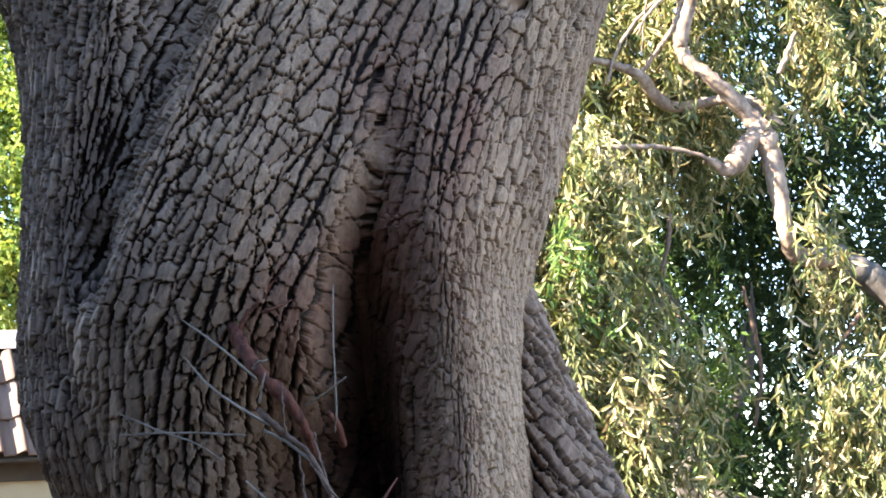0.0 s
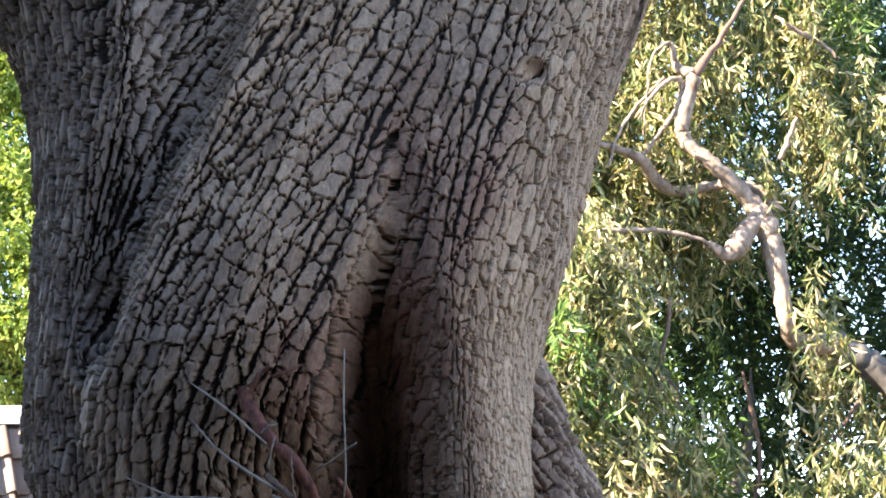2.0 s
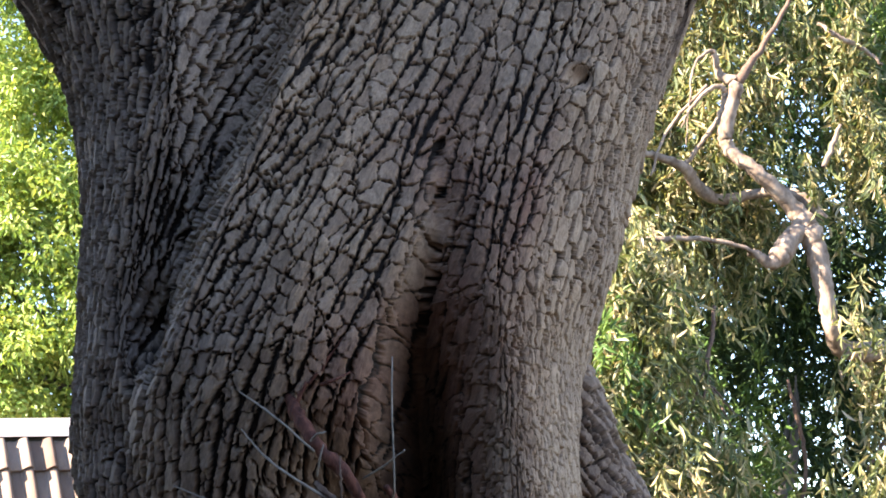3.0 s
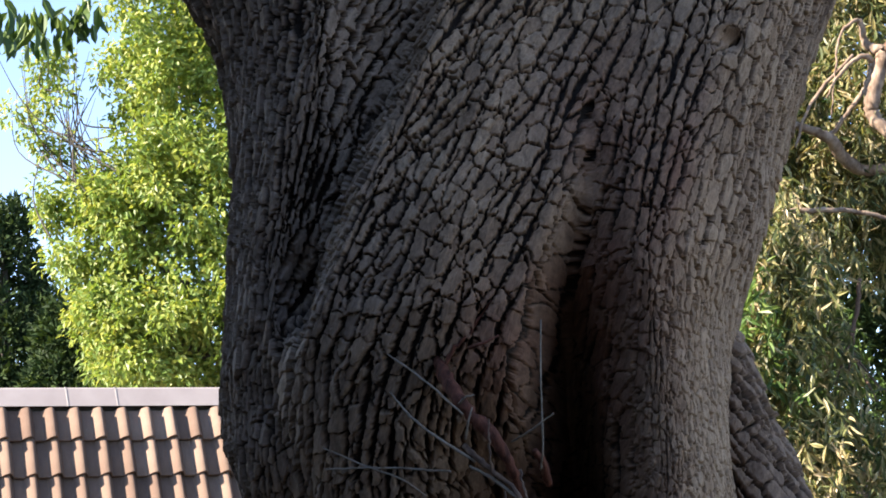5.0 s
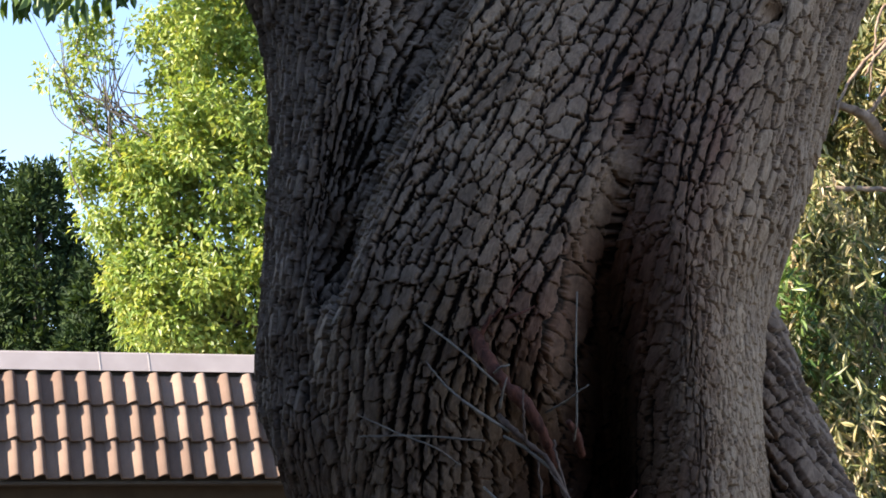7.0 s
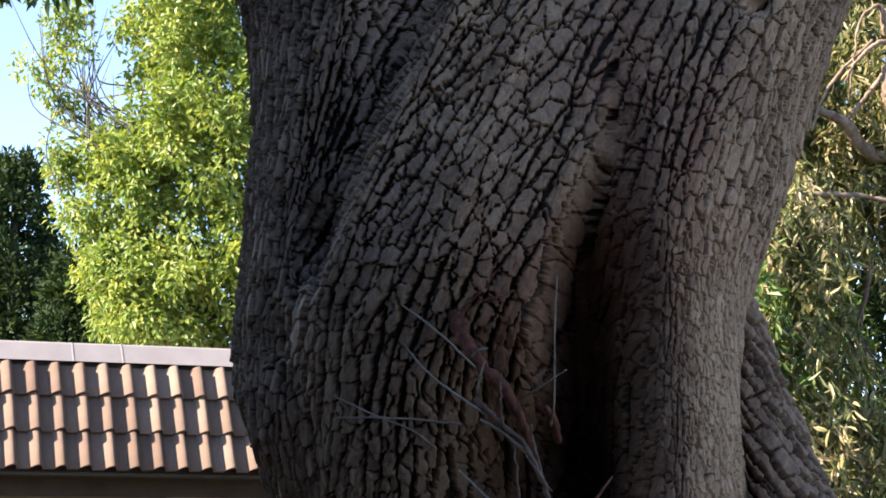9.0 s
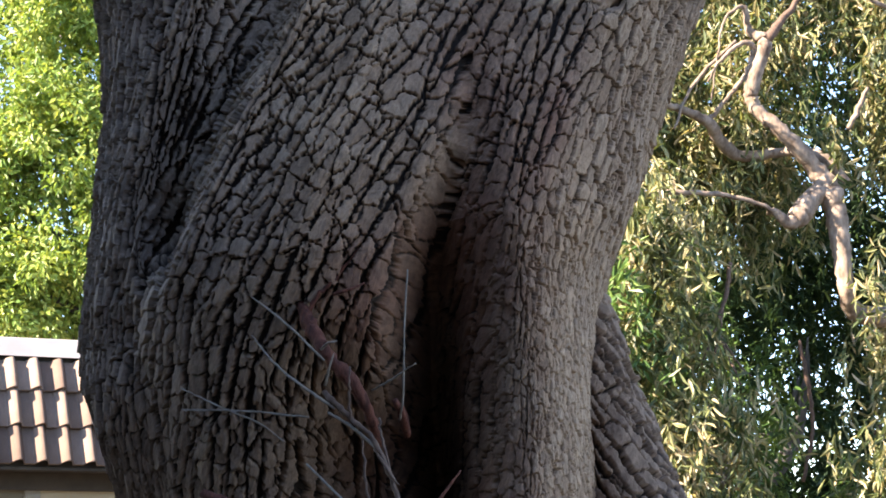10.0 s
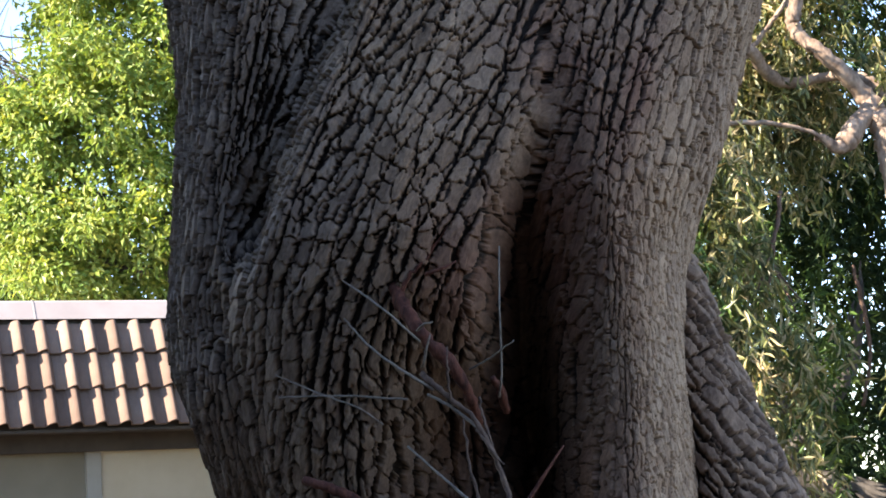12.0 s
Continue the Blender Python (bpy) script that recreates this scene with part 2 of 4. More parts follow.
def clumped(rng, clumps, leaves_each, spread):
    """Leaf places in clumps round the given centres, and the ways out of their clumps."""
    centres = np.repeat(clumps, leaves_each, axis=0)
    off = in_ball(rng, len(centres)) * spread
    return centres + off, off


# ---- bark ----
def hashed(i, j, seed):
    h = (i.astype(np.int64) * 374761393 + j.astype(np.int64) * 668265263 + seed * 982451653) & 0xFFFFFFFF
    h = ((h ^ (h >> 13)) * 1274126177) & 0xFFFFFFFF
    return ((h ^ (h >> 16)) & 0xFFFFFF) / float(0x1000000)


def value_noise(x, y, seed):
    i, j = np.floor(x), np.floor(y)
    u, v = x - i, y - j
    u, v = u * u * (3 - 2 * u), v * v * (3 - 2 * v)
    a, b = hashed(i, j, seed), hashed(i + 1, j, seed)
    c, d = hashed(i, j + 1, seed), hashed(i + 1, j + 1, seed)
    return (a * (1 - u) + b * u) * (1 - v) + (c * (1 - u) + d * u) * v


def fbm(x, y, seed, octaves=4):
    total, size = 0.0, 0.0
    for k in range(octaves):
        total = total + value_noise(x * 2**k, y * 2**k, seed + 17 * k) * 0.55**k
        size += 0.55**k
    return total / size * 2 - 1


def cells(a, b, seed, wide, tall, jitter=0.68):
    """For blocky bark cells: the distance in metres to the nearest cell edge, how far that edge runs along the grain, the cell's own number, and the way from its centre."""
    b = b + 0.5 * (np.floor(a) % 2)
    i, j = np.floor(a), np.floor(b)
    near, next_near = np.full(a.shape, 99.0), np.full(a.shape, 99.0)
    own, na, nb, sa, sb = (np.zeros(a.shape) for _ in range(5))
    for p in (-1, 0, 1):
        for q in (-1, 0, 1):
            ra = i + p + 0.5 + (hashed(i + p, j + q, seed) - 0.5) * jitter - a
            rb = j + q + 0.5 + (hashed(i + p, j + q, seed + 5) - 0.5) * jitter - b
            d = np.sqrt(np.sqrt(ra**4 + rb**4))
            nearer = d < near
            second = ~nearer & (d < next_near)
            sa, sb = np.where(nearer, na, np.where(second, ra, sa)), np.where(nearer, nb, np.where(second, rb, sb))
            next_near = np.where(nearer, near, np.where(second, d, next_near))
            own = np.where(nearer, hashed(i + p, j + q, seed + 9), own)
            na, nb, near = np.where(nearer, ra, na), np.where(nearer, rb, nb), np.where(nearer, d, near)
    ma, mb = np.abs(sa - na), np.abs(sb - nb)
    along = ma**2 / (ma**2 + mb**2 + 1e-9)
    edge = (next_near - near) * 0.5 * (along * wide + (1 - along) * tall)
    return edge, along, own, -na, -nb


def smooth(x, lo, hi):
    t = np.clip((x - lo) / (hi - lo), 0, 1)
    return t * t * (3 - 2 * t)


def plate_seeds(rng, lo, hi, tries, local):
    """Centres of bark plates, no two closer than their own size allows. local: gives the lean, width and height at places."""
    spots = rng.rand(tries, 2) * (np.array(hi) - lo) + lo
    lean, wide, tall = local(spots[:, 0], spots[:, 1])
    vary = np.exp(rng.randn(tries) * 0.16)
    wide, tall = wide * vary, tall * vary * np.exp(rng.randn(tries) * 0.12)
    lean = lean + rng.randn(tries) * 3.5
    c, d = np.cos(np.radians(lean)), np.sin(np.radians(lean))
    kept = np.zeros((tries, 6))
    count = 0
    for row in np.stack([spots[:, 0], spots[:, 1], c, d, wide, tall], -1):
        da, db = kept[:count, 0] - row[0], kept[:count, 1] - row[1]
        across, along = (da * row[2] - db * row[3]) / row[4], (da * row[3] + db * row[2]) / row[5]
        if not np.any(across**2 + along**2 < 0.72):
            kept[count] = row
            count += 1
    return kept[:count]


def plate_edges(a, b, seeds, reach, tile=0.04):
    """For places a, b: the distance in metres to the edge of the plate, how far that edge runs along the grain, the plate's number, and its row of the seeds."""
    col, row = np.floor((a - a.min()) / tile).astype(int), np.floor((b - b.min()) / tile).astype(int)
    key = col * 4096 + row
    order = np.argsort(key, kind="stable")
    cuts = np.flatnonzero(np.diff(key[order])) + 1
    edge, way, own = (np.zeros(len(a)) for _ in range(3))
    seed_of = np.zeros(len(a), int)
    numbers = np.random.RandomState(3).rand(len(seeds))
    for here in np.split(order, cuts):
        x, y = a[here], b[here]
        near = np.flatnonzero((seeds[:, 0] > x.min() - reach) & (seeds[:, 0] < x.max() + reach) & (seeds[:, 1] > y.min() - reach) & (seeds[:, 1] < y.max() + reach))
        if len(near) < 2:
            edge[here] = 0.01
            continue
        s = seeds[near]
        x, y = x.astype(np.float32), y.astype(np.float32)
        s = s.astype(np.float32)
        dx, dy = x[:, None] - s[None, :, 0], y[:, None] - s[None, :, 1]
        across, along = (dx * s[:, 2] - dy * s[:, 3]) / s[:, 4], (dx * s[:, 3] + dy * s[:, 2]) / s[:, 5]
        far = np.abs(across * across * across) + np.abs(along * along * along)
        k = np.arange(len(x))
        first = np.argmin(far, axis=1)
        f1 = far[k, first]
        far[k, first] = 99.0
        second = np.argmin(far, axis=1)
        p, q = s[first], s[second]
        ma, mb = (q[:, 0] - p[:, 0]) * p[:, 2] - (q[:, 1] - p[:, 1]) * p[:, 3], (q[:, 0] - p[:, 0]) * p[:, 3] + (q[:, 1] - p[:, 1]) * p[:, 2]
        ma, mb = ma / p[:, 4], mb / p[:, 5]
        share = ma**2 / (ma**2 + mb**2 + 1e-9)
        slope, reach_of = [], []
        for index, seed_row, cubed in ((first, p, f1), (second, q, far[k, second])):
            f = np.cbrt(cubed) + 1e-6
            u, v = across[k, index], along[k, index]
            u, v = u * np.abs(u) / f**2 / seed_row[:, 4], v * np.abs(v) / f**2 / seed_row[:, 5]
            slope.append((u * seed_row[:, 2] + v * seed_row[:, 3], v * seed_row[:, 2] - u * seed_row[:, 3]))
            reach_of.append(f)
        steepness = np.hypot(slope[1][0] - slope[0][0], slope[1][1] - slope[0][1])
        edge[here] = (reach_of[1] - reach_of[0]) / (steepness + 0.12 / p[:, 4])
        way[here], own[here] = share, numbers[near[first]]
        seed_of[here] = near[first]
    return edge, way, own, seeds[seed_of]


def chipped(a, b, size, seed):
    """The centre of the small chip of bark round each place, so that plates break along the chips' edges."""
    i, j = np.floor(a / size), np.floor(b / size)
    best, ca, cb = np.full(a.shape, 99.0), a * 0, b * 0
    for p in (-1, 0, 1):
        for q in (-1, 0, 1):
            sa = (i + p + 0.1 + 0.8 * hashed(i + p, j + q, seed)) * size
            sb = (j + q + 0.1 + 0.8 * hashed(i + p, j + q, seed + 5)) * size
            d = (sa - a) ** 2 + (sb - b) ** 2
            nearer = d < best
            best, ca, cb = np.where(nearer, d, best), np.where(nearer, sa, ca), np.where(nearer, sb, cb)
    return ca, cb


def bark(arc, z, lean, wide, tall, gap, depth, seed):
    """Bark over a grid whose rows share a height z: relief in metres, tone, the share of plate against furrow."""
    shape = arc.shape
    rows = z[:, 0]
    lo, hi = (float(arc.min()) - 0.03, float(rows[0]) - 0.03), (float(arc.max()) + 0.03, float(rows[-1]) + 0.03)

    def looked_up(a, b, grow_wide, grow_tall):
        r = np.clip(np.searchsorted(rows, b), 0, shape[0] - 1)
        c = np.array([np.searchsorted(arc[i], x) for i, x in zip(r, a)]).clip(0, shape[1] - 1)
        return lean[r, c], wide[r, c] * grow_wide, tall[r, c] * grow_tall

    a, b = arc.ravel(), z.ravel()
    rng = np.random.RandomState(seed)
    ca, cb = chipped(a, b, 0.0052, seed)
    fa, fb = chipped(a, b, 0.0024, seed + 2)
    ja = a + 0.42 * (ca - a) + 0.25 * (fa - a) + 0.0022 * fbm(a * 60, b * 60, seed + 1, 3)
    jb = b + 0.46 * (cb - b) + 0.25 * (fb - b) + 0.0022 * fbm(a * 60, b * 60, seed + 2, 3)
    area = (hi[0] - lo[0]) * (hi[1] - lo[1])
    # Long strips along the grain, parted by deep furrows, and the plates into which thin cracks break them.
    strips = plate_seeds(rng, lo, hi, int(area * 9000), lambda p, q: looked_up(p, q, 0.95, 3.4))
    strip_edge, strip_way, strip_own, strip = plate_edges(ja, jb, strips, 0.26, 0.06)
    seeds = plate_seeds(rng, lo, hi, int(area * 30000), lambda p, q: looked_up(p, q, 1.12, 0.80))
    edge, way, own, plate_of = plate_edges(ja, jb, seeds, 0.08)
    place_on = lambda s: (((a - s[:, 0]) * s[:, 2] - (b - s[:, 1]) * s[:, 3]) / s[:, 4], ((a - s[:, 0]) * s[:, 3] + (b - s[:, 1]) * s[:, 2]) / s[:, 5])
    sa, _ = place_on(strip)
    pa, pb = place_on(plate_of)
    c, d = math.cos(radians(24)), math.sin(radians(24))
    ra, rb = ja * c - jb * d, ja * d + jb * c
    small, _, small_own, _, _ = cells(ra / 0.0090, rb / 0.013, seed + 8, 0.0090, 0.013, 0.8)
    gap, depth = gap.ravel() * (0.55 + 0.95 * value_noise(ra * 24, rb * 6, seed + 21)), depth.ravel()
    vary = 0.45 + 1.2 * value_noise(a * 45, b * 26, seed + 7) ** 1.4
    strip_width = gap * (0.16 + 1.0 * strip_way**1.5) * vary
    strip_top = smooth(strip_edge, 0.45 * strip_width, strip_width + 0.0004)
    width = gap * (0.24 + 0.30 * way**2) * (0.3 + 1.4 * value_noise(a * 70, b * 55, seed + 9) ** 1.5)
    top = smooth(edge, 0.3 * width, width + 0.0004)
    split = smooth(value_noise(a * 40, b * 30, seed + 11), 0.5, 0.85)
    hair = 1 - split * (1 - smooth(small, 0.0001, 0.0008))
    rounded = smooth(np.minimum(edge, strip_edge), 0.0008, 0.006)
    number = (own * 7.3 + strip_own * 3.7) % 1.0
    tilt = np.clip(pa, -1, 1) * (number - 0.35) * 0.5 - np.clip(pb, -1, 1) * 0.42 + np.clip(sa, -1, 1) * 0.22
    height = strip_top * (0.75 + 0.25 * top) + 0.35 * top * strip_top + strip_top * top * (0.40 * (number - 0.5) + 0.55 * tilt + 0.05 * rounded + 0.08 * hair) + 0.16 * (small_own - 0.5) * split
    relief = depth * height + 0.0005 * fbm(a * 240, b * 150, 5, 3) + depth * 0.9 * fbm(ra * 26, rb * 6, 8, 3)
    tone = 0.5 * number + 0.25 * strip_own + 0.25 * small_own
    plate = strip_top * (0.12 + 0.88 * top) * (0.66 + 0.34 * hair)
    return relief.reshape(shape), tone.reshape(shape), np.clip(plate, 0, 1).reshape(shape), (a * c - b * d).reshape(shape), (a * d + b * c).reshape(shape)


def between(z, rows):
    return np.interp(z, [r[0] for r in rows], [r[1] for r in rows])


def grid_normals(p):
    du, dv = np.gradient(p, axis=1), np.gradient(p, axis=0)
    return unit(np.cross(du, dv))


# ---- ground ----
def build_ground():
    rng = np.random.RandomState(4)
    n = 60
    side = np.sign(np.linspace(-1, 1, n)) * np.abs(np.linspace(-1, 1, n)) ** 3 * 900
    x, y = np.meshgrid(side, side)
    z = 0.03 * fbm(x * 0.7 + 50, y * 0.7 + 50, 3, 3) * np.exp(-(x**2 + y**2) / 400)
    i = np.arange(n * n).reshape(n, n)
    faces = np.stack([i[:-1, :-1], i[:-1, 1:], i[1:, 1:], i[1:, :-1]], -1).reshape(-1, 4)
    ob = mesh_object("ground", np.stack([x, y, z], -1).reshape(-1, 3), faces, GROUND)
    tagged(ob, "ground out of view, its dark colour standing for tree shade", "ground", kind="structure")


# ---- the oak ----
LEFT_SIDE = [(0, -0.66), (0.8, -0.52), (1.4, -0.47), (1.65, -0.432), (1.70, -0.440), (1.75, -0.456), (1.795, -0.470), (1.835, -0.483), (1.885, -0.495), (1.97, -0.500),
             (2.0, -0.495), (2.08, -0.489), (2.18, -0.484), (2.285, -0.487), (2.33, -0.491), (2.385, -0.507), (2.44, -0.534), (2.6, -0.64),
             (2.9, -0.80), (3.2, -0.92)]
RIGHT_SIDE = [(0, 0.30), (0.8, 0.15), (1.4, 0.10), (1.7, 0.100), (1.88, 0.099), (1.96, 0.101), (2.0, 0.106), (2.04, 0.115), (2.09, 0.132), (2.145, 0.150),
              (2.2, 0.165), (2.235, 0.178), (2.27, 0.194), (2.3, 0.205), (2.335, 0.219), (2.39, 0.243), (2.44, 0.262), (2.6, 0.35), (2.9, 0.48), (3.2, 0.60)]
# The lean of the grain in degrees at places x, z of the trunk's face.
GRAIN = [(-0.50, 2.42, -24), (-0.44, 2.40, -20), (-0.46, 2.28, -8), (-0.46, 2.15, 0), (-0.47, 1.98, -2), (-0.40, 2.30, 8), (-0.34, 2.38, 26),
         (-0.33, 2.25, 30), (-0.30, 2.15, 34), (-0.35, 2.05, 34), (-0.22, 2.32, 36), (-0.16, 2.18, 33), (-0.08, 2.30, 30), (-0.18, 2.05, 28),
         (-0.26, 1.97, 26), (-0.33, 1.87, 12), (-0.22, 1.80, 8), (-0.42, 1.85, 2), (-0.12, 1.95, 22), (0.0, 2.15, 18), (0.05, 2.28, 16),
         (0.04, 1.95, 8), (0.08, 1.80, 4), (0.14, 2.20, 26), (0.20, 2.32, 32)]


def grain_lean(x, z):
    total, weight = 0, 0
    for gx, gz, angle in GRAIN:
        w = np.exp(-((x - gx) ** 2 + (z - gz) ** 2) / (2 * 0.06**2)) + 1e-5
        total, weight = total + w * angle, weight + w
    return total / weight


def trunk_features(x, z):
    """How far the trunk's face lies behind its rounded form: the cleft, the hollow, folds and lobes."""
    under = np.clip((2.01 - z) / 0.36, 0, 1.5)
    lean_back = 0.19 * under**1.3 * smooth(x, -0.02, -0.10) * smooth(x, -0.50, -0.39)
    lean_back = lean_back + 0.13 * smooth(z, 2.02, 2.60) * smooth(x, -0.34, -0.24)
    lip = between(z, [(1.6, -0.105), (1.75, -0.112), (1.82, -0.118), (1.91, -0.113), (1.99, -0.099), (2.05, -0.081), (2.124, -0.056), (2.24, -0.047), (2.4, -0.03)])
    end = between(z, [(1.6, -0.08), (1.75, -0.075), (1.82, -0.066), (1.91, -0.066), (1.99, -0.062), (2.05, -0.062), (2.124, -0.046), (2.24, -0.038), (2.4, -0.025)])
    slant = between(z, [(1.6, 0.125), (1.9, 0.11), (2.05, 0.075), (2.2, 0.035), (2.4, 0.02)])
    deep = between(z, [(0.8, 0.0), (1.4, 0.20), (1.7, 0.31), (1.82, 0.30), (1.91, 0.25), (1.98, 0.17), (2.05, 0.085), (2.124, 0.038), (2.20, 0.016), (2.27, 0.0)])
    sharp = between(z, [(1.6, 0.014), (1.92, 0.012), (2.05, 0.009), (2.24, 0.008)])
    shoulder = between(z, [(1.4, 0.05), (1.75, 0.075), (1.95, 0.06), (2.1, 0.020), (2.24, 0.0)])
    inside = np.clip((x - lip + 3.2 * sharp) / (4.2 * sharp), 0, 1) ** 2.6
    cleft = deep * inside * (1 - smooth(x, end - 0.045, end + 0.085)) ** 2
    back = lean_back + cleft + shoulder * inside * (1 - smooth(x, end - 0.01, end + slant))
    back = back + 0.15 * np.exp(-((x + 0.155) ** 2) / (2 * 0.055**2)) * smooth(z, 1.95, 1.76)
    # The fold and hollow beside the raised ridge.
    ridge = between(z, [(1.86, -0.43), (1.93, -0.395), (2.03, -0.345), (2.085, -0.318), (2.18, -0.279), (2.28, -0.235), (2.44, -0.17)])
    hollow = between(z, [(1.84, 0.0), (1.93, 0.018), (2.02, 0.026), (2.08, 0.060), (2.13, 0.072), (2.25, 0.055), (2.35, 0.034), (2.5, 0.02)])
    off = x - ridge
    back = back + hollow * smooth(off, 0.012, -0.032) * np.exp(-np.clip(-off - 0.032, 0, 1) ** 2 / (2 * 0.042**2))
    back = back - 0.012 * np.exp(-((off - 0.018) ** 2) / (2 * 0.016**2)) * smooth(z, 1.9, 2.05)
    # The small hole behind the ridge.
    back = back + 0.06 * np.exp(-((x + 0.372) ** 2) / (2 * 0.016**2) - ((z - 2.045 - 0.8 * (x + 0.372)) ** 2) / (2 * 0.028**2))
    # A lower fold, the swell between cleft and ridge, and the lobe beyond the cleft.
    back = back + 0.018 * np.exp(-((x + 0.415 + 0.2 * (z - 1.93)) ** 2) / (2 * 0.02**2)) * np.exp(-((z - 1.93) ** 2) / (2 * 0.06**2))
    back = back - 0.014 * np.exp(-((x + 0.18) ** 2) / (2 * 0.07**2)) - 0.016 * np.exp(-((x - 0.045) ** 2) / (2 * 0.04**2)) * smooth(z, 2.3, 2.0)
    # An old knot.
    ring = np.hypot(x - 0.112, (z - 2.287) * 1.15)
    back = back + 0.012 * np.exp(-(ring**2) / (2 * 0.007**2)) - 0.004 * np.exp(-((ring - 0.024) ** 2) / (2 * 0.008**2))
    return back, cleft


def oak_trunk(parent):
    fine = np.linspace(1.66, 2.46, 850)
    z = np.concatenate([np.linspace(-0.05, 1.65, 50), fine, np.linspace(2.47, 3.2, 30)])
    s = np.concatenate([np.linspace(-1.64, 0.78, 640), np.linspace(0.784, 1.64, 350), np.linspace(1.68, 2 * np.pi - 1.68, 50)])
    middle = int(np.argmin(np.abs(s[:900])))
    zz, ss = np.meshgrid(z, s, indexing="ij")
    lo, hi = between(z, LEFT_SIDE)[:, None], between(z, RIGHT_SIDE)[:, None]
    u = np.sin(ss)
    x = (lo + hi) / 2 + (hi - lo) / 2 * u
    power = 2.3 + (1.9 + 3.2 * smooth(zz, 1.92, 2.35)) * smooth(u, 0.1, 0.7)
    depth = between(z, [(0, 0.42), (1.2, 0.32), (1.7, 0.30), (2.5, 0.31), (3.2, 0.5)])[:, None]
    form = np.sqrt(np.clip(1 - np.abs(u) ** power, 0, 1))
    front = np.cos(ss) > 0
    x = x + 0.004 * fbm(ss * 2.0 + 9, zz * 9, 61, 3)
    y = 2.83 - np.where(front, 1, -1) * depth * form
    feature, cleft = (np.where(front, f, 0) * smooth(np.cos(ss), 0.0, 0.25) for f in trunk_features(x, zz))
    steep = np.abs(np.gradient(feature, axis=1)) / (np.abs(np.gradient(x, axis=1)) + 1e-5)
    y = y + feature
    base = np.stack([x, y, zz], -1)
    step = np.hypot(np.diff(x, axis=1), np.diff(2.83 - np.where(front, 1, -1) * depth * form, axis=1))
    arc = np.concatenate([np.zeros((len(z), 1)), np.cumsum(step, axis=1)], axis=1)
    arc = arc - arc[:, [middle]] + x[:, [middle]]
    lean = grain_lean(np.clip(x, -0.5, 0.26), np.clip(zz, 1.75, 2.44))
    off = x - between(z, [(1.86, -0.43), (2.03, -0.345), (2.18, -0.279), (2.28, -0.235), (2.44, -0.17)])[:, None]
    # Shares of the shaggy narrow bark, the fine flaking bark, and the coarse blocky bark; plates elsewhere.
    shaggy = np.clip(smooth(off, 0.03, -0.02) * smooth(zz, 1.90, 2.02) + 0.9 * smooth(u, 0.80, 0.92) * smooth(zz, 1.98, 2.12), 0, 1)
    flaky = smooth(x, -0.065, 0.01) * smooth(zz, 2.13, 1.99) * (1 - shaggy)
    coarse = smooth(zz, 2.06, 1.94) * smooth(x, -0.08, -0.16) * (1 - shaggy)
    near_ridge = np.exp(-((off - 0.04) ** 2) / (2 * 0.045**2)) * (1 - shaggy) * (1 - coarse)
    blend = lambda base_value, rough, flake, block_value, side: base_value + shaggy * (rough - base_value) + flaky * (flake - base_value) + coarse * (block_value - base_value) + near_ridge * (side - base_value)
    wide, tall = blend(0.0225, 0.0140, 0.0120, 0.0200, 0.0175), blend(0.0350, 0.0400, 0.0190, 0.0310, 0.0350)
    calm = 1 - 0.25 * smooth(steep, 0.5, 1.4)
    gap, rise = calm * blend(0.0024, 0.0038, 0.0013, 0.0035, 0.0028), blend(0.0070, 0.0096, 0.0050, 0.0092, 0.0082)
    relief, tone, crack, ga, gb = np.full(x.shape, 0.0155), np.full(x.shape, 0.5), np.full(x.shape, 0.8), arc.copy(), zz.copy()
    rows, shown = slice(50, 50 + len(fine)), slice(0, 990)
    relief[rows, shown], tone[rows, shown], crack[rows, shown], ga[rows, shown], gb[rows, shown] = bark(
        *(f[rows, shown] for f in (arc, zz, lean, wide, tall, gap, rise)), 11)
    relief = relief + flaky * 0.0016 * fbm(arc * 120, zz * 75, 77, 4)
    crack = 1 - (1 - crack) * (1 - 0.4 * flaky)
    p = base + grid_normals(base) * ((relief - 0.0155) * (0.42 + 0.58 / (1 + (steep / 3.6) ** 4)))[..., None]
    wobble = fbm(x * 11, zz * 8, 23, 4)
    near_cleft = np.exp(-((x + 0.075 + 0.35 * (zz - 1.95) * -1) ** 2) / (2 * 0.055**2)) * smooth(zz, 2.26, 2.0)
    high = np.exp(-((x + 0.02) ** 2) / (2 * 0.05**2)) * np.exp(-((zz - 2.2) ** 2) / (2 * 0.07**2)) * 0.9
    beside = 0.55 * smooth(x, -0.08, -0.04) * smooth(x, 0.075, 0.0) * smooth(zz, 2.12, 1.95)
    streak = 0.9 * np.exp(-((x - 0.05 - 0.3 * (zz - 2.14)) ** 2) / (2 * 0.012**2)) * np.exp(-((zz - 2.16) ** 2) / (2 * 0.06**2))
    lower = 0.75 * np.exp(-((x + 0.155) ** 2) / (2 * 0.035**2)) * np.exp(-((zz - 1.95) ** 2) / (2 * 0.06**2))
    stain = np.clip((near_cleft + high + beside + streak + lower) * (0.75 + 0.9 * wobble), 0, 1)
    # Dim sky light on the left side is put into this cooler tint.
    cool_shade = smooth(x + 0.03 * wobble, -0.16, -0.34)
    # Light on the right lobe is put into its paler tone.
    tone = np.clip(tone + 0.14 * wobble + 0.10 * smooth(x, 0.0, 0.07) * smooth(zz, 2.2, 2.0), 0, 1.2)
    n, m = zz.shape
    i = np.arange(n * m).reshape(n, m)
    k = np.roll(i, -1, axis=1)
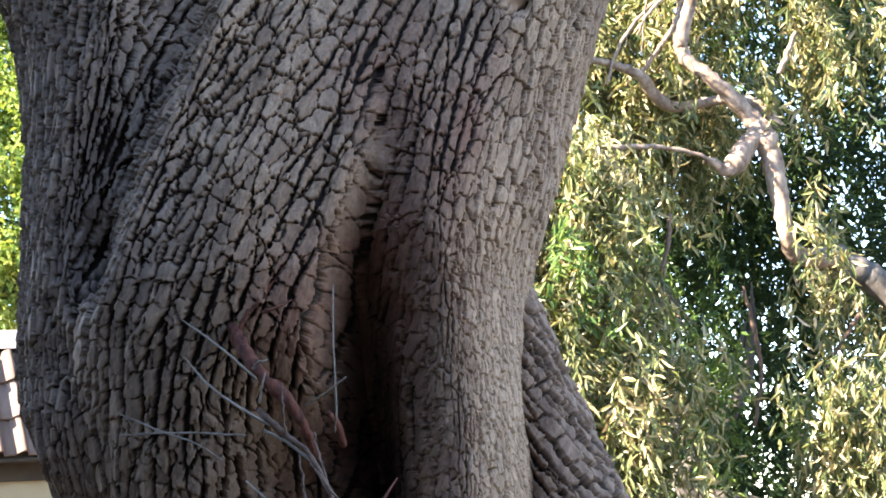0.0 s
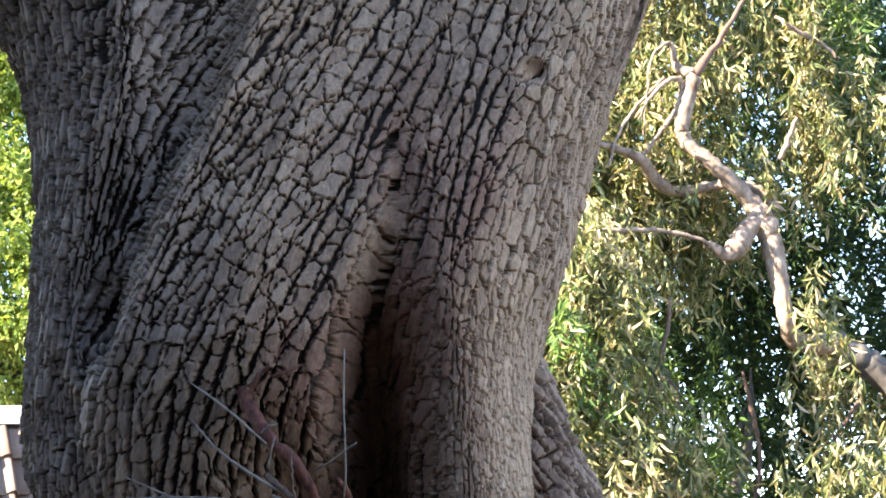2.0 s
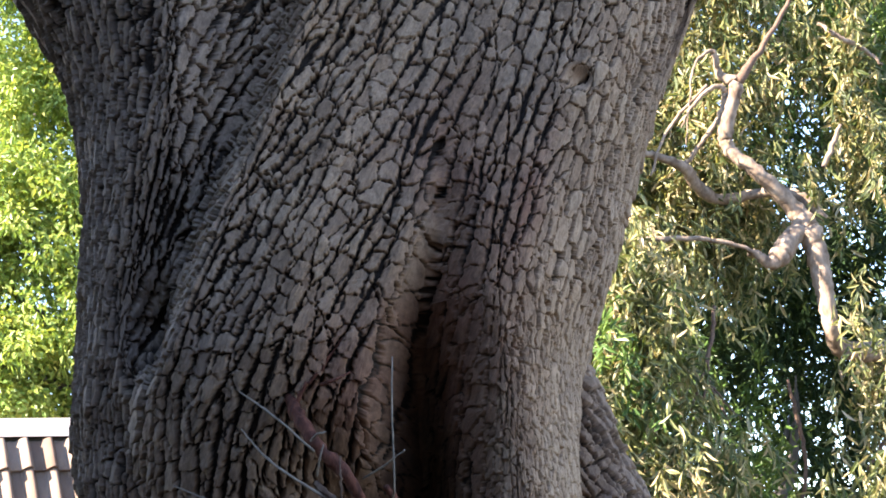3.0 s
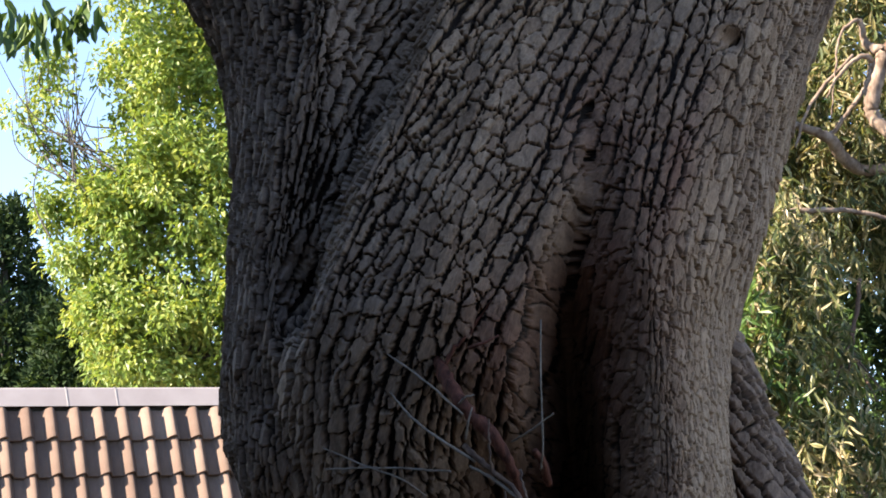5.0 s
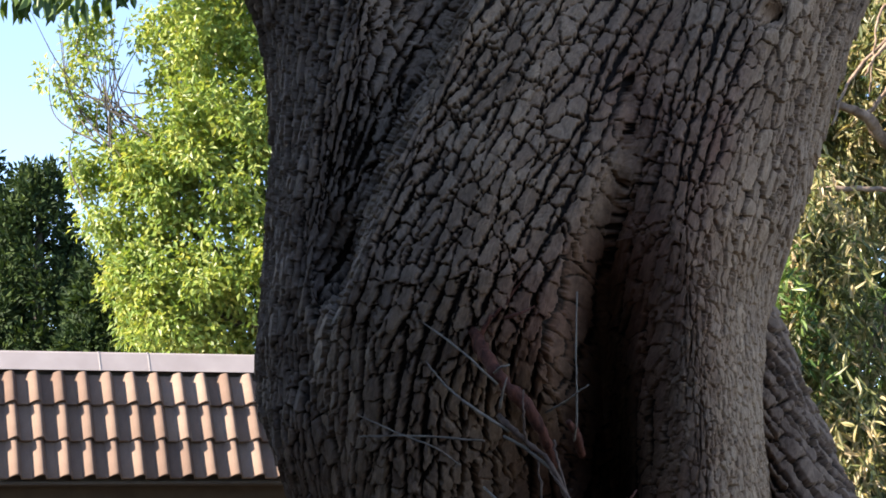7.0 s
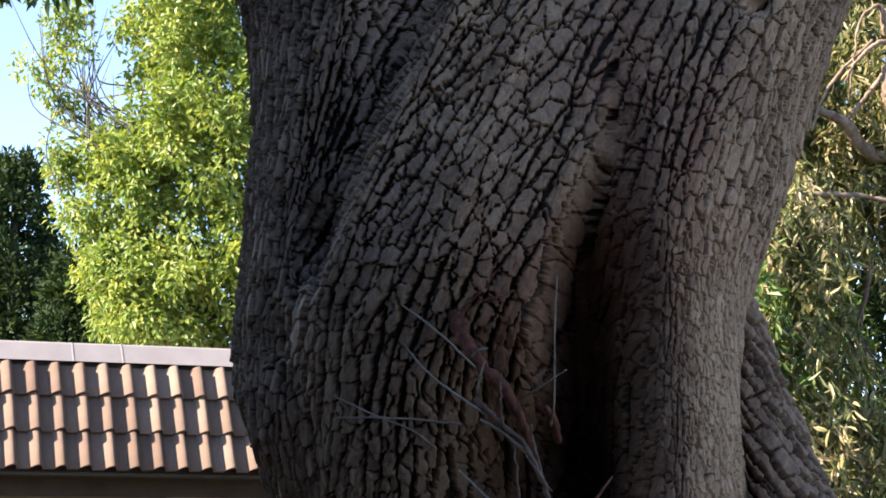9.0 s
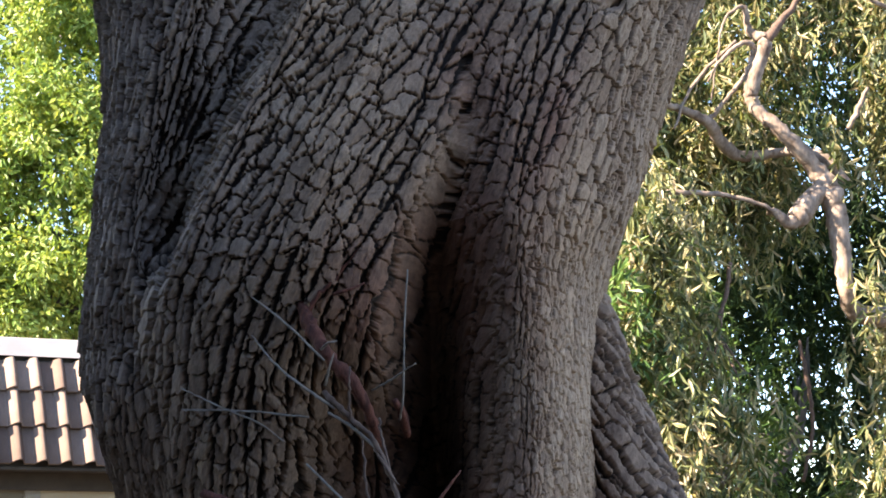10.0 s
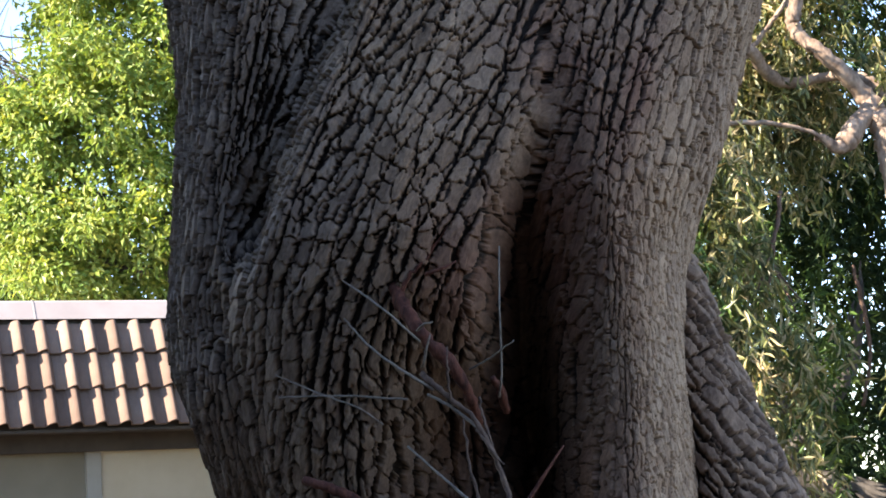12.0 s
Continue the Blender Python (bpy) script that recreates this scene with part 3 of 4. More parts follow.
    faces = np.stack([i[:-1], k[:-1], k[1:], i[1:]], -1).reshape(-1, 4)
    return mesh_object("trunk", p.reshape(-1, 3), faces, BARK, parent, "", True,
                       {"plate": crack, "tone": tone, "stain": stain, "cool_shade": cool_shade, "across": ga, "along": gb})


def root_buttress(parent):
    z = np.concatenate([np.linspace(-0.05, 1.55, 40), np.linspace(1.56, 2.06, 330)])
    s = np.linspace(-1.9, 1.9, 300)
    zz, ss = np.meshgrid(z, s, indexing="ij")
    edge = between(z, [(0, 0.80), (1.0, 0.46), (1.5, 0.30), (1.72, 0.216), (1.75, 0.203), (1.82, 0.171), (1.865, 0.156), (1.885, 0.150), (1.935, 0.131),
                       (1.975, 0.114), (2.0, 0.100), (2.03, 0.07), (2.06, 0.03)])[:, None]
    half = between(z, [(0, 0.25), (1.5, 0.14), (1.75, 0.10), (2.0, 0.065), (2.06, 0.05)])[:, None]
    x = edge - half + half * np.sin(ss) + 0.003 * fbm(ss * 3, zz * 12, 15, 3)
    y = 2.91 - between(z, [(0, 0.30), (1.5, 0.2), (1.8, 0.155), (2.0, 0.12), (2.06, 0.08)])[:, None] * np.cos(ss)
    base = np.stack([x, y, zz], -1)
    arc = half * ss
    flat = np.ones_like(x)
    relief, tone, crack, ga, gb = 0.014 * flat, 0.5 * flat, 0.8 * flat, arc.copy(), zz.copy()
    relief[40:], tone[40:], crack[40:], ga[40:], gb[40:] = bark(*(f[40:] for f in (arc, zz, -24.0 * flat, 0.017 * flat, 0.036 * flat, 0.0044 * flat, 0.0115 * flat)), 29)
    p = base + grid_normals(base) * (relief - 0.014)[..., None]
    n, m = zz.shape
    i = np.arange(n * m).reshape(n, m)
    faces = np.stack([i[:-1, :-1], i[:-1, 1:], i[1:, 1:], i[1:, :-1]], -1).reshape(-1, 4)
    # Shade on the buttress is put into its lowered tone and darker furrows.
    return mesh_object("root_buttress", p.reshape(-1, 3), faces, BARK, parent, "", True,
                       {"plate": crack**1.5, "tone": tone * 0.35, "stain": 0.1 * flat, "cool_shade": 0.4 * flat, "across": ga, "along": gb})


def oak_twigs(parent):
    """Dry sprouts and a broken stub that stand out from the bark beside the cleft."""
    grown = []
    labels = {"dry_twig": "thin dry straw-coloured twig", "broken_stub": "broken reddish-brown branch stub", "stem": "bare brown stem"}
    kinds = {"dry_twig": (0.85, 0.05, 0.0002), "broken_stub": (0.72, 0.07, 0.0006), "stem": (0.40, 0.11, 0.0006)}

    def sprout(name, material, points):
        scale, rough, wander = kinds[name]
        grown.append(tube(name, [(*at, r * scale) for at, r in points], material, parent, labels[name], 8, 7, rough, len(grown), wander))

    sprout("dry_twig", TWIG, [((-0.274, 2.555, 1.970), 0.0009), ((-0.223, 2.500, 1.931), 0.0014), ((-0.181, 2.490, 1.891), 0.0016)])
    sprout("dry_twig", TWIG, [((-0.264, 2.555, 1.924), 0.0009), ((-0.234, 2.510, 1.891), 0.0014), ((-0.206, 2.490, 1.868), 0.0017), ((-0.170, 2.490, 1.843), 0.002)])
    sprout("dry_twig", TWIG, [((-0.339, 2.570, 1.871), 0.0008), ((-0.297, 2.545, 1.851), 0.0011), ((-0.250, 2.520, 1.831), 0.0012), ((-0.225, 2.525, 1.813), 0.0010)])
    sprout("dry_twig", TWIG, [((-0.334, 2.555, 1.847), 0.0011), ((-0.266, 2.530, 1.844), 0.0014), ((-0.198, 2.510, 1.836), 0.0014)])
    sprout("dry_twig", TWIG, [((-0.134, 2.500, 1.862), 0.0014), ((-0.112, 2.470, 1.870), 0.0012), ((-0.087, 2.450, 1.884), 0.0008)])
    sprout("dry_twig", TWIG, [((-0.099, 2.500, 1.983), 0.0008), ((-0.101, 2.490, 1.923), 0.0011), ((-0.103, 2.500, 1.857), 0.0013), ((-0.108, 2.520, 1.834), 0.0014)])
    sprout("dry_twig", TWIG, [((-0.201, 2.520, 1.790), 0.0013), ((-0.167, 2.490, 1.759), 0.0016), ((-0.132, 2.460, 1.728), 0.0018), ((-0.115, 2.450, 1.712), 0.002)])
    sprout("dry_twig", TWIG, [((-0.183, 2.480, 1.901), 0.0015), ((-0.175, 2.470, 1.906), 0.0015), ((-0.166, 2.470, 1.908), 0.0009)])
    sprout("broken_stub", RED_WOOD, [((-0.212, 2.545, 1.954), 0.0075), ((-0.200, 2.520, 1.931), 0.0105), ((-0.182, 2.500, 1.902), 0.010), ((-0.159, 2.500, 1.876), 0.0105), ((-0.141, 2.510, 1.848), 0.009), ((-0.129, 2.540, 1.810), 0.007)])
    sprout("broken_stub", RED_WOOD, [((-0.114, 2.530, 1.855), 0.004), ((-0.107, 2.545, 1.841), 0.0065), ((-0.104, 2.570, 1.821), 0.006)])
    sprout("stem", GREY_STEM, [((-0.182, 2.500, 1.861), 0.006), ((-0.172, 2.490, 1.850), 0.0085), ((-0.152, 2.480, 1.832), 0.0065), ((-0.127, 2.470, 1.807), 0.006), ((-0.106, 2.460, 1.758), 0.0065), ((-0.095, 2.450, 1.716), 0.007), ((-0.093, 2.460, 1.680), 0.007)])
    sprout("stem", GREY_STEM, [((-0.125, 2.480, 1.833), 0.003), ((-0.118, 2.470, 1.801), 0.0036), ((-0.105, 2.460, 1.756), 0.004)])
    sprout("stem", GREY_STEM, [((-0.143, 2.500, 1.813), 0.0022), ((-0.139, 2.490, 1.775), 0.0034), ((-0.130, 2.480, 1.737), 0.0042), ((-0.127, 2.480, 1.704), 0.005)])
    sprout("dry_twig", TWIG, [((-0.176, 2.490, 1.839), 0.0016), ((-0.150, 2.480, 1.823), 0.002), ((-0.122, 2.470, 1.799), 0.0024)])
    sprout("broken_stub", RED_WOOD, [((-0.310, 2.545, 1.762), 0.0068), ((-0.277, 2.530, 1.750), 0.0075), ((-0.238, 2.530, 1.729), 0.008)])
    sprout("dry_twig", RED_WOOD, [((-0.092, 2.500, 1.718), 0.0028), ((-0.066, 2.500, 1.755), 0.002), ((-0.046, 2.510, 1.783), 0.001)])
    sprout("stem", GREY_STEM, [((-0.154, 2.480, 1.884), 0.002), ((-0.154, 2.475, 1.858), 0.0026), ((-0.153, 2.480, 1.830), 0.003)])
    sprout("stem", RED_WOOD, [((-0.151, 2.528, 2.010), 0.002), ((-0.171, 2.526, 1.982), 0.0042), ((-0.190, 2.528, 1.963), 0.005), ((-0.203, 2.530, 1.945), 0.006)])
    sprout("dry_twig", RED_WOOD, [((-0.175, 2.512, 1.960), 0.0022), ((-0.158, 2.505, 1.964), 0.0018), ((-0.144, 2.515, 1.972), 0.001)])
    sprout("dry_twig", TWIG, [((-0.179, 2.485, 1.866), 0.0018), ((-0.172, 2.470, 1.887), 0.0012), ((-0.169, 2.470, 1.896), 0.0008)])
    sprout("dry_twig", GREY_STEM, [((-0.128, 2.470, 1.802), 0.002), ((-0.110, 2.455, 1.775), 0.0014), ((-0.102, 2.450, 1.766), 0.0008)])


def oak_limbs(parent):
    limbs = [[(-0.55, 2.8, 2.7, 0.26), (-0.85, 2.7, 3.1, 0.22), (-1.5, 2.2, 3.9, 0.16), (-2.3, 1.5, 4.8, 0.10), (-3.0, 1.0, 5.6, 0.04)],
             [(-0.5, 2.9, 2.8, 0.24), (-0.9, 3.4, 3.4, 0.18), (-1.5, 4.6, 3.95, 0.10), (-2.1, 5.8, 4.2, 0.05), (-2.5, 6.5, 4.05, 0.015)],
             [(0.15, 2.9, 2.7, 0.22), (0.5, 3.0, 3.4, 0.18), (0.9, 2.9, 4.4, 0.12), (1.0, 2.7, 5.4, 0.05)],
             [(-1.5, 2.2, 3.9, 0.10), (-1.6, 1.4, 4.4, 0.07), (-1.4, 0.6, 5.2, 0.03)]]
    for k, rows in enumerate(limbs):
        tube("limb", rows, BARK, parent, "", 14, 8, 0.03, 40 + k)


def oak_crown(parent):
    rng = np.random.RandomState(31)
    # Clumps out of view, added toward the sun to shade the trunk.
    centres = np.vstack([in_ball(rng, 300) * (2.0, 2.8, 1.4) + (-3.4, -0.1, 5.0), in_ball(rng, 260) * (1.5, 1.5, 1.0) + (-3.3, 1.25, 4.75), in_ball(rng, 220) * (1.4, 1.5, 1.0) + (-4.6, 0.8, 5.3)])
    centres = centres[centres[:, 2] > np.maximum(3.7, 2.2 + 0.38 * centres[:, 1])]
    base, off = clumped(rng, centres, 34, 0.36)
    way = unit(off + rng.randn(len(base), 3) * 0.15 + (0, 0, -0.12))
    length = rng.uniform(0.11, 0.19, len(base))
    verts, faces = leaf_mesh(base, way, unit(rng.randn(len(base), 3) + (0, 0, 1.2)), length, length * 0.62, False)
    # The low spray whose leaf tips hang into the sky.
    spray = np.array([(-2.180, 6.500, 3.561), (-2.088, 6.500, 3.544), (-2.029, 6.600, 3.554), (-1.890, 6.400, 3.523), (-1.831, 6.500, 3.530), (-1.759, 6.500, 3.564), (-2.273, 6.500, 3.547), (-2.068, 6.600, 3.638)])
    at, out = clumped(rng, spray, 16, 0.075)
    length = rng.uniform(0.065, 0.105, len(at))
    verts2, faces2 = leaf_mesh(at, unit(out * 4 + rng.randn(len(at), 3) * 0.35 + (0, 0, -1.0)), unit(rng.randn(len(at), 3)), length, length * 0.36, True)
    tagged(mesh_object("crown", verts, faces, OAK_LEAF, parent, "dense dark green leaves added out of view for shade", False), kind="stuff")
    tagged(mesh_object("leaf_spray", verts2, faces2, FRESH_LEAF, parent, "green pointed leaves hanging from a low twig", False), kind="stuff")


def build_oak():
    oak = thing("oak_tree", pose(0, 0, 0), "large old tree with cracked grey-brown bark and a dark cleft", "tree")
    oak_trunk(oak)
    root_buttress(oak)
    oak_twigs(oak)
    oak_limbs(oak)
    oak_crown(oak)


# ---- the house ----
def tile_mesh(gauge):
    """One clay roof tile: a flat pan with a raised roll, 0.195 m wide; its slope runs along y, its face towards z."""
    count, long, thick = 22, gauge + 0.05, 0.013
    t = np.linspace(0, 1, count)
    x = t * 0.203
    rise, fall = np.clip((t - 0.42) / 0.38, 0, 1), np.clip((t - 0.82) / 0.12, 0, 1)
    height = 0.068 * np.sin(rise * np.pi / 2) ** 0.85 * np.cos(fall * np.pi / 2) ** 0.8 + np.where(t < 0.42, 0.003 * np.sin(t / 0.42 * np.pi), 0)
    height = height + np.where(t > 0.94, 0.006, 0)
    rows = []
    for y, lift in ((0.0, 0.036), (0.006, 0.039), (long * 0.5, 0.018), (long, 0.0)):
        rows.append(np.stack([x, np.full(count, y), height + lift], -1))
    under = [row - (0, 0, thick) for row in rows]
    verts = np.vstack(rows + under)
    faces = []
    for k in range(3):
        for j in range(count - 1):
            a = k * count + j
            faces.append((a, a + 1, a + 1 + count, a + count))
            b = a + 4 * count
            faces.append((b, b + count, b + count + 1, b + 1))
    for j in range(count - 1):
        faces.append((j, 4 * count + j, 4 * count + j + 1, j + 1))
    for k in range(3):
        a, b = k * count, (k + 4) * count
        faces.append((a, a + count, b + count, b))
        faces.append((a + count - 1, b + count - 1, b + 2 * count - 1, a + 2 * count - 1))
    me = bpy.data.meshes.new("roof_tile")
    me.from_pydata(verts.tolist(), [], faces)
    for polygon in me.polygons:
        polygon.use_smooth = polygon.index < 6 * (count - 1)
    me.materials.append(TILE)
    return me


HOUSE = pose(-4.615, 16.628, 0, 0, 0, 27.5) @ Matrix.Diagonal((0.977, 1, 1, 1))
LOW, HIGH = -4.6, 2.4  # the stretch of the front along its own length


def build_house():
    house = thing("house", HOUSE, "low beige house with a tiled mansard eave and grey coping", "house")
    wall = part("wall", block((0.53, 0.0, -0.05), (HIGH, 0.2, 3.3), 0.006), STUCCO, house, "beige stucco wall in the shade of the eave")
    part("wall", block((LOW, 0.02, -0.05), (0.41, 0.2, 0.9), 0.006), STUCCO, house)
    part("wall", block((LOW, 0.03, 2.30), (0.53, 0.2, 3.3), 0.006), STUCCO, house)
    part("wall", block((LOW, 5.0, -0.05), (HIGH, 5.2, 3.3), 0.006), STUCCO, house)
    part("side_wall", block((LOW - 0.2, 0.0, -0.05), (LOW, 5.2, 3.3), 0.006), STUCCO, house)
    part("side_wall", block((HIGH, 0.0, -0.05), (HIGH + 0.2, 5.2, 3.3), 0.006), STUCCO, house)
    part("room_wall", block((LOW, 2.4, 0.0), (0.6, 2.5, 3.2), 0.0), DIM, house)
    part("panel", block((LOW, 0.03, 1.845), (0.405, 0.10, 2.30), 0.003), PANEL, house, "plain grey-green panel over the window")
    part("jamb_trim", block((0.405, -0.02, 0.0), (0.53, 0.12, 2.30), 0.006), TRIM, house, "grey painted upright trim")
    part("header_trim", block((LOW, -0.005, 1.78), (0.405, 0.10, 1.845), 0.006), TRIM, house, "grey painted rail")
    part("frieze_board", block((LOW, -0.09, 2.285), (HIGH, -0.002, 2.47), 0.004), BROWN_BOARD, house, "dark brown board under the eave")
    part("soffit", block((LOW, -0.47, 2.425), (HIGH, 0.0, 2.45), 0.003), BROWN_BOARD, house)
    part("flat_roof", block((LOW, 0.0, 3.32), (HIGH, 5.2, 3.40), 0.004), COPING, house)
    window = new("window")
    window.parent = house
    for x0, x1 in ((-3.10, -1.62), (-1.60, -0.36), (-0.34, 0.395)):
        part("window_frame", block((x0, 0.02, 1.715), (x1, 0.08, 1.775), 0.005), FRAME, window)
        part("window_frame", block((x0, 0.02, 0.9), (x1, 0.08, 0.96), 0.005), FRAME, window)
        part("window_frame", block((x0, 0.022, 0.96), (x0 + 0.055, 0.078, 1.715), 0.005), FRAME, window)
        part("window_frame", block((x1 - 0.055, 0.022, 0.96), (x1, 0.078, 1.715), 0.005), FRAME, window)
        part("pane", block((x0 + 0.055, 0.045, 0.96), (x1 - 0.055, 0.051, 1.715), 0.0), GLASS, window, "dark window pane")
    roof = new("roof")
    roof.parent = house
    # The sloping deck, the coping with its two seams, and three courses of tiles.
    rise, gauge, tilt = 0.293, 0.325, math.atan2(0.293, 0.141)
    bm = bmesh.new()
    corners = [(-0.455, 2.44), (-0.01, 3.365), (0.10, 3.365), (0.10, 2.50), (-0.40, 2.44)]
    ends = [[bm.verts.new((x, y, z)) for y, z in corners] for x in (LOW, HIGH)]
    bm.faces.new(ends[0])
    bm.faces.new(ends[1][::-1])
    for k in range(5):
        bm.faces.new([ends[0][k], ends[0][k - 1], ends[1][k - 1], ends[1][k]])
    part("roof_deck", bm, BROWN_BOARD, roof)
    for x0, x1 in ((LOW, -0.412), (-0.400, -0.006), (0.006, HIGH)):
        bm = bmesh.new()
        outline = [(-0.105, 3.342), (-0.010, 3.488), (0.01, 3.50), (0.28, 3.50), (0.28, 3.42), (-0.03, 3.42), (-0.09, 3.342)]
        ends = [[bm.verts.new((x, y, z)) for y, z in outline] for x in (x0, x1)]
        bm.faces.new(ends[0])
        bm.faces.new(ends[1][::-1])
        for k in range(len(outline)):
            bm.faces.new([ends[0][k], ends[0][k - 1], ends[1][k - 1], ends[1][k]])
        part("coping", bm, COPING, roof, "grey painted metal coping")
    for x in (-0.406, 0.0):
        bm = block((x - 0.006, -0.002, 3.34), (x + 0.006, 0.004, 3.492), 0.0015)
        for v in bm.verts:
            v.co.y += -0.107 + 0.095 * (v.co.z - 3.342) / 0.146
        part("coping_seam", bm, SEAM, roof, "pale sealed joint in the coping")
        part("coping_seam", block((x - 0.007, 0.0, 3.42), (x + 0.007, 0.25, 3.504), 0.002), SEAM, roof, "pale sealed joint in the coping")
    tiles = [tile_mesh(gauge), tile_mesh(gauge), tile_mesh(gauge - 0.085)]
    rng = random.Random(8)
    for course in range(3):
        z0 = 2.455 + rise * course
        y0 = -0.480 + 0.141 * course
        for k in range(int((HIGH - LOW) / 0.195)):
            tile = new("roof_tile", tiles[course])
            tile.parent = roof
            shift = (course % 2) * 0.008
            tile.matrix_local = pose(LOW + k * 0.195 + shift + rng.uniform(-0.002, 0.002), y0, z0 + rng.uniform(-0.002, 0.002),
                                     math.degrees(tilt) + rng.uniform(-0.7, 0.7), rng.uniform(-0.6, 0.6), rng.uniform(-0.3, 0.3))


# ---- the tree with hanging leaves ----
def hanging_tree():
    tree = thing("gum_tree", pose(0, 0, 0), "pale-barked tree with long hanging olive leaves in the sun", "tree")
    grown = []

    def limb(material, rows):
        flat = [(*r[0], r[1]) if len(r) == 2 else r for r in rows]
        grown.append(tube("limb", flat, material, tree, "", 16, 8, 0.04, 70 + len(grown), 0.003))

    # Shade on this low limb is put into its dark bark colour.
    limb(DARK_BARK, [(3.9, 13.6, -0.05, 0.28), (3.7, 13.5, 1.2, 0.24), (3.2, 13.4, 2.2, 0.16), ((2.358, 13.300, 2.970), 0.10), ((2.173, 13.250, 3.115), 0.085), ((1.993, 13.200, 3.234), 0.075)])
    limb(PALE_BARK, [((2.052, 13.200, 3.203), 0.072), ((1.890, 13.150, 3.199), 0.06), ((1.767, 13.100, 3.235), 0.055),
                     ((1.716, 13.000, 3.352), 0.048), ((1.699, 13.000, 3.561), 0.056), ((1.678, 13.000, 3.771), 0.065), ((1.633, 13.000, 3.939), 0.075), ((1.549, 13.000, 4.095), 0.055), ((1.365, 12.900, 4.280), 0.046),
                     ((1.188, 12.900, 4.450), 0.040), ((1.170, 12.900, 4.575), 0.050), ((1.227, 12.900, 4.749), 0.045), ((1.264, 12.900, 4.872), 0.045)])
    # The upper limb's shade is put into its darker brown colour.
    limb(GREY_STEM, [((1.264, 12.900, 4.872), 0.036), ((1.455, 13.000, 5.121), 0.018), ((1.687, 13.100, 5.502), 0.013), ((1.940, 13.200, 6.078), 0.008)])
    limb(PALE_BARK, [((1.254, 12.900, 4.873), 0.04), ((1.161, 12.900, 4.933), 0.026), ((1.125, 12.850, 5.065), 0.014), ((1.005, 12.800, 4.970), 0.008), ((0.952, 12.800, 4.706), 0.006), ((0.915, 12.800, 4.462), 0.004)])
    limb(PALE_BARK, [((1.737, 13.050, 4.005), 0.04), ((1.595, 13.050, 4.173), 0.034), ((1.395, 13.100, 4.213), 0.03), ((1.114, 13.100, 4.188), 0.034), ((0.975, 13.000, 4.272), 0.04), ((0.906, 12.900, 4.361), 0.034),
                     ((0.751, 12.800, 4.412), 0.024), ((0.595, 12.700, 4.431), 0.02), ((0.252, 12.600, 4.388), 0.014)])
    limb(PALE_BARK, [((0.907, 12.900, 4.372), 0.016), ((1.039, 12.900, 4.530), 0.014), ((1.142, 12.900, 4.666), 0.016), ((1.186, 12.900, 4.806), 0.02), ((1.127, 12.850, 4.843), 0.016), ((0.978, 12.800, 4.723), 0.010), ((0.899, 12.800, 4.586), 0.005)])
    limb(PALE_BARK, [((1.615, 13.000, 3.968), 0.05), ((1.522, 12.950, 3.894), 0.062), ((1.440, 12.900, 3.786), 0.070), ((1.370, 12.850, 3.733), 0.038), ((1.275, 12.800, 3.792), 0.022), ((1.240, 12.800, 3.780), 0.01)])
    limb(PALE_BARK, [((1.318, 12.800, 3.783), 0.012), ((1.063, 12.700, 3.859), 0.014), ((0.790, 12.600, 3.875), 0.016), ((0.485, 12.500, 3.848), 0.017), ((0.116, 12.400, 3.778), 0.012)])
    limb(PALE_BARK, [((1.080, 12.900, 4.866), 0.010), ((0.813, 12.800, 4.574), 0.010), ((0.687, 12.700, 4.279), 0.007)])
    limb(PALE_BARK, [((2.206, 13.200, 5.000), 0.008), ((2.092, 13.200, 5.107), 0.014), ((1.959, 13.100, 5.153), 0.015), ((1.810, 13.100, 5.266), 0.010)])
    limb(PALE_BARK, [((1.868, 12.900, 4.567), 0.01), ((1.805, 12.900, 4.429), 0.016), ((1.744, 12.900, 4.310), 0.014)])
    limb(GREY_STEM, [((0.993, 12.500, 3.442), 0.012), ((0.959, 12.500, 3.244), 0.013), ((0.890, 12.450, 3.044), 0.009), ((0.807, 12.400, 2.831), 0.005)])
    limb(GREY_STEM, [((0.942, 12.500, 3.179), 0.009), ((0.905, 12.450, 2.977), 0.008), ((0.855, 12.400, 2.779), 0.005)])
    limb(GREY_STEM, [((0.923, 12.500, 3.015), 0.008), ((0.969, 12.450, 2.876), 0.007), ((1.032, 12.400, 2.721), 0.004)])
    limb(GREY_STEM, [((0.947, 12.500, 2.980), 0.007), ((1.014, 12.450, 2.867), 0.006), ((1.087, 12.400, 2.767), 0.004)])
    limb(GREY_STEM, [((1.487, 13.500, 3.094), 0.010), ((1.535, 13.500, 2.808), 0.014), ((1.555, 13.500, 2.525), 0.012), ((1.488, 13.500, 2.215), 0.012)])
    limb(GREY_STEM, [((2.159, 13.200, 2.850), 0.014), ((2.005, 13.200, 2.652), 0.012), ((1.888, 13.200, 2.487), 0.008)])
    # Both rear limbs have their shade put into the dark bark colour.
    limb(DARK_BARK, [(2.1, 15.0, -0.05, 0.22), (1.5, 15.0, 1.2, 0.17), ((0.632, 14.800, 1.768), 0.075), ((0.849, 14.800, 2.081), 0.065), ((1.232, 14.800, 2.424), 0.055), ((1.519, 14.800, 2.717), 0.034), ((1.626, 14.800, 2.984), 0.006)])
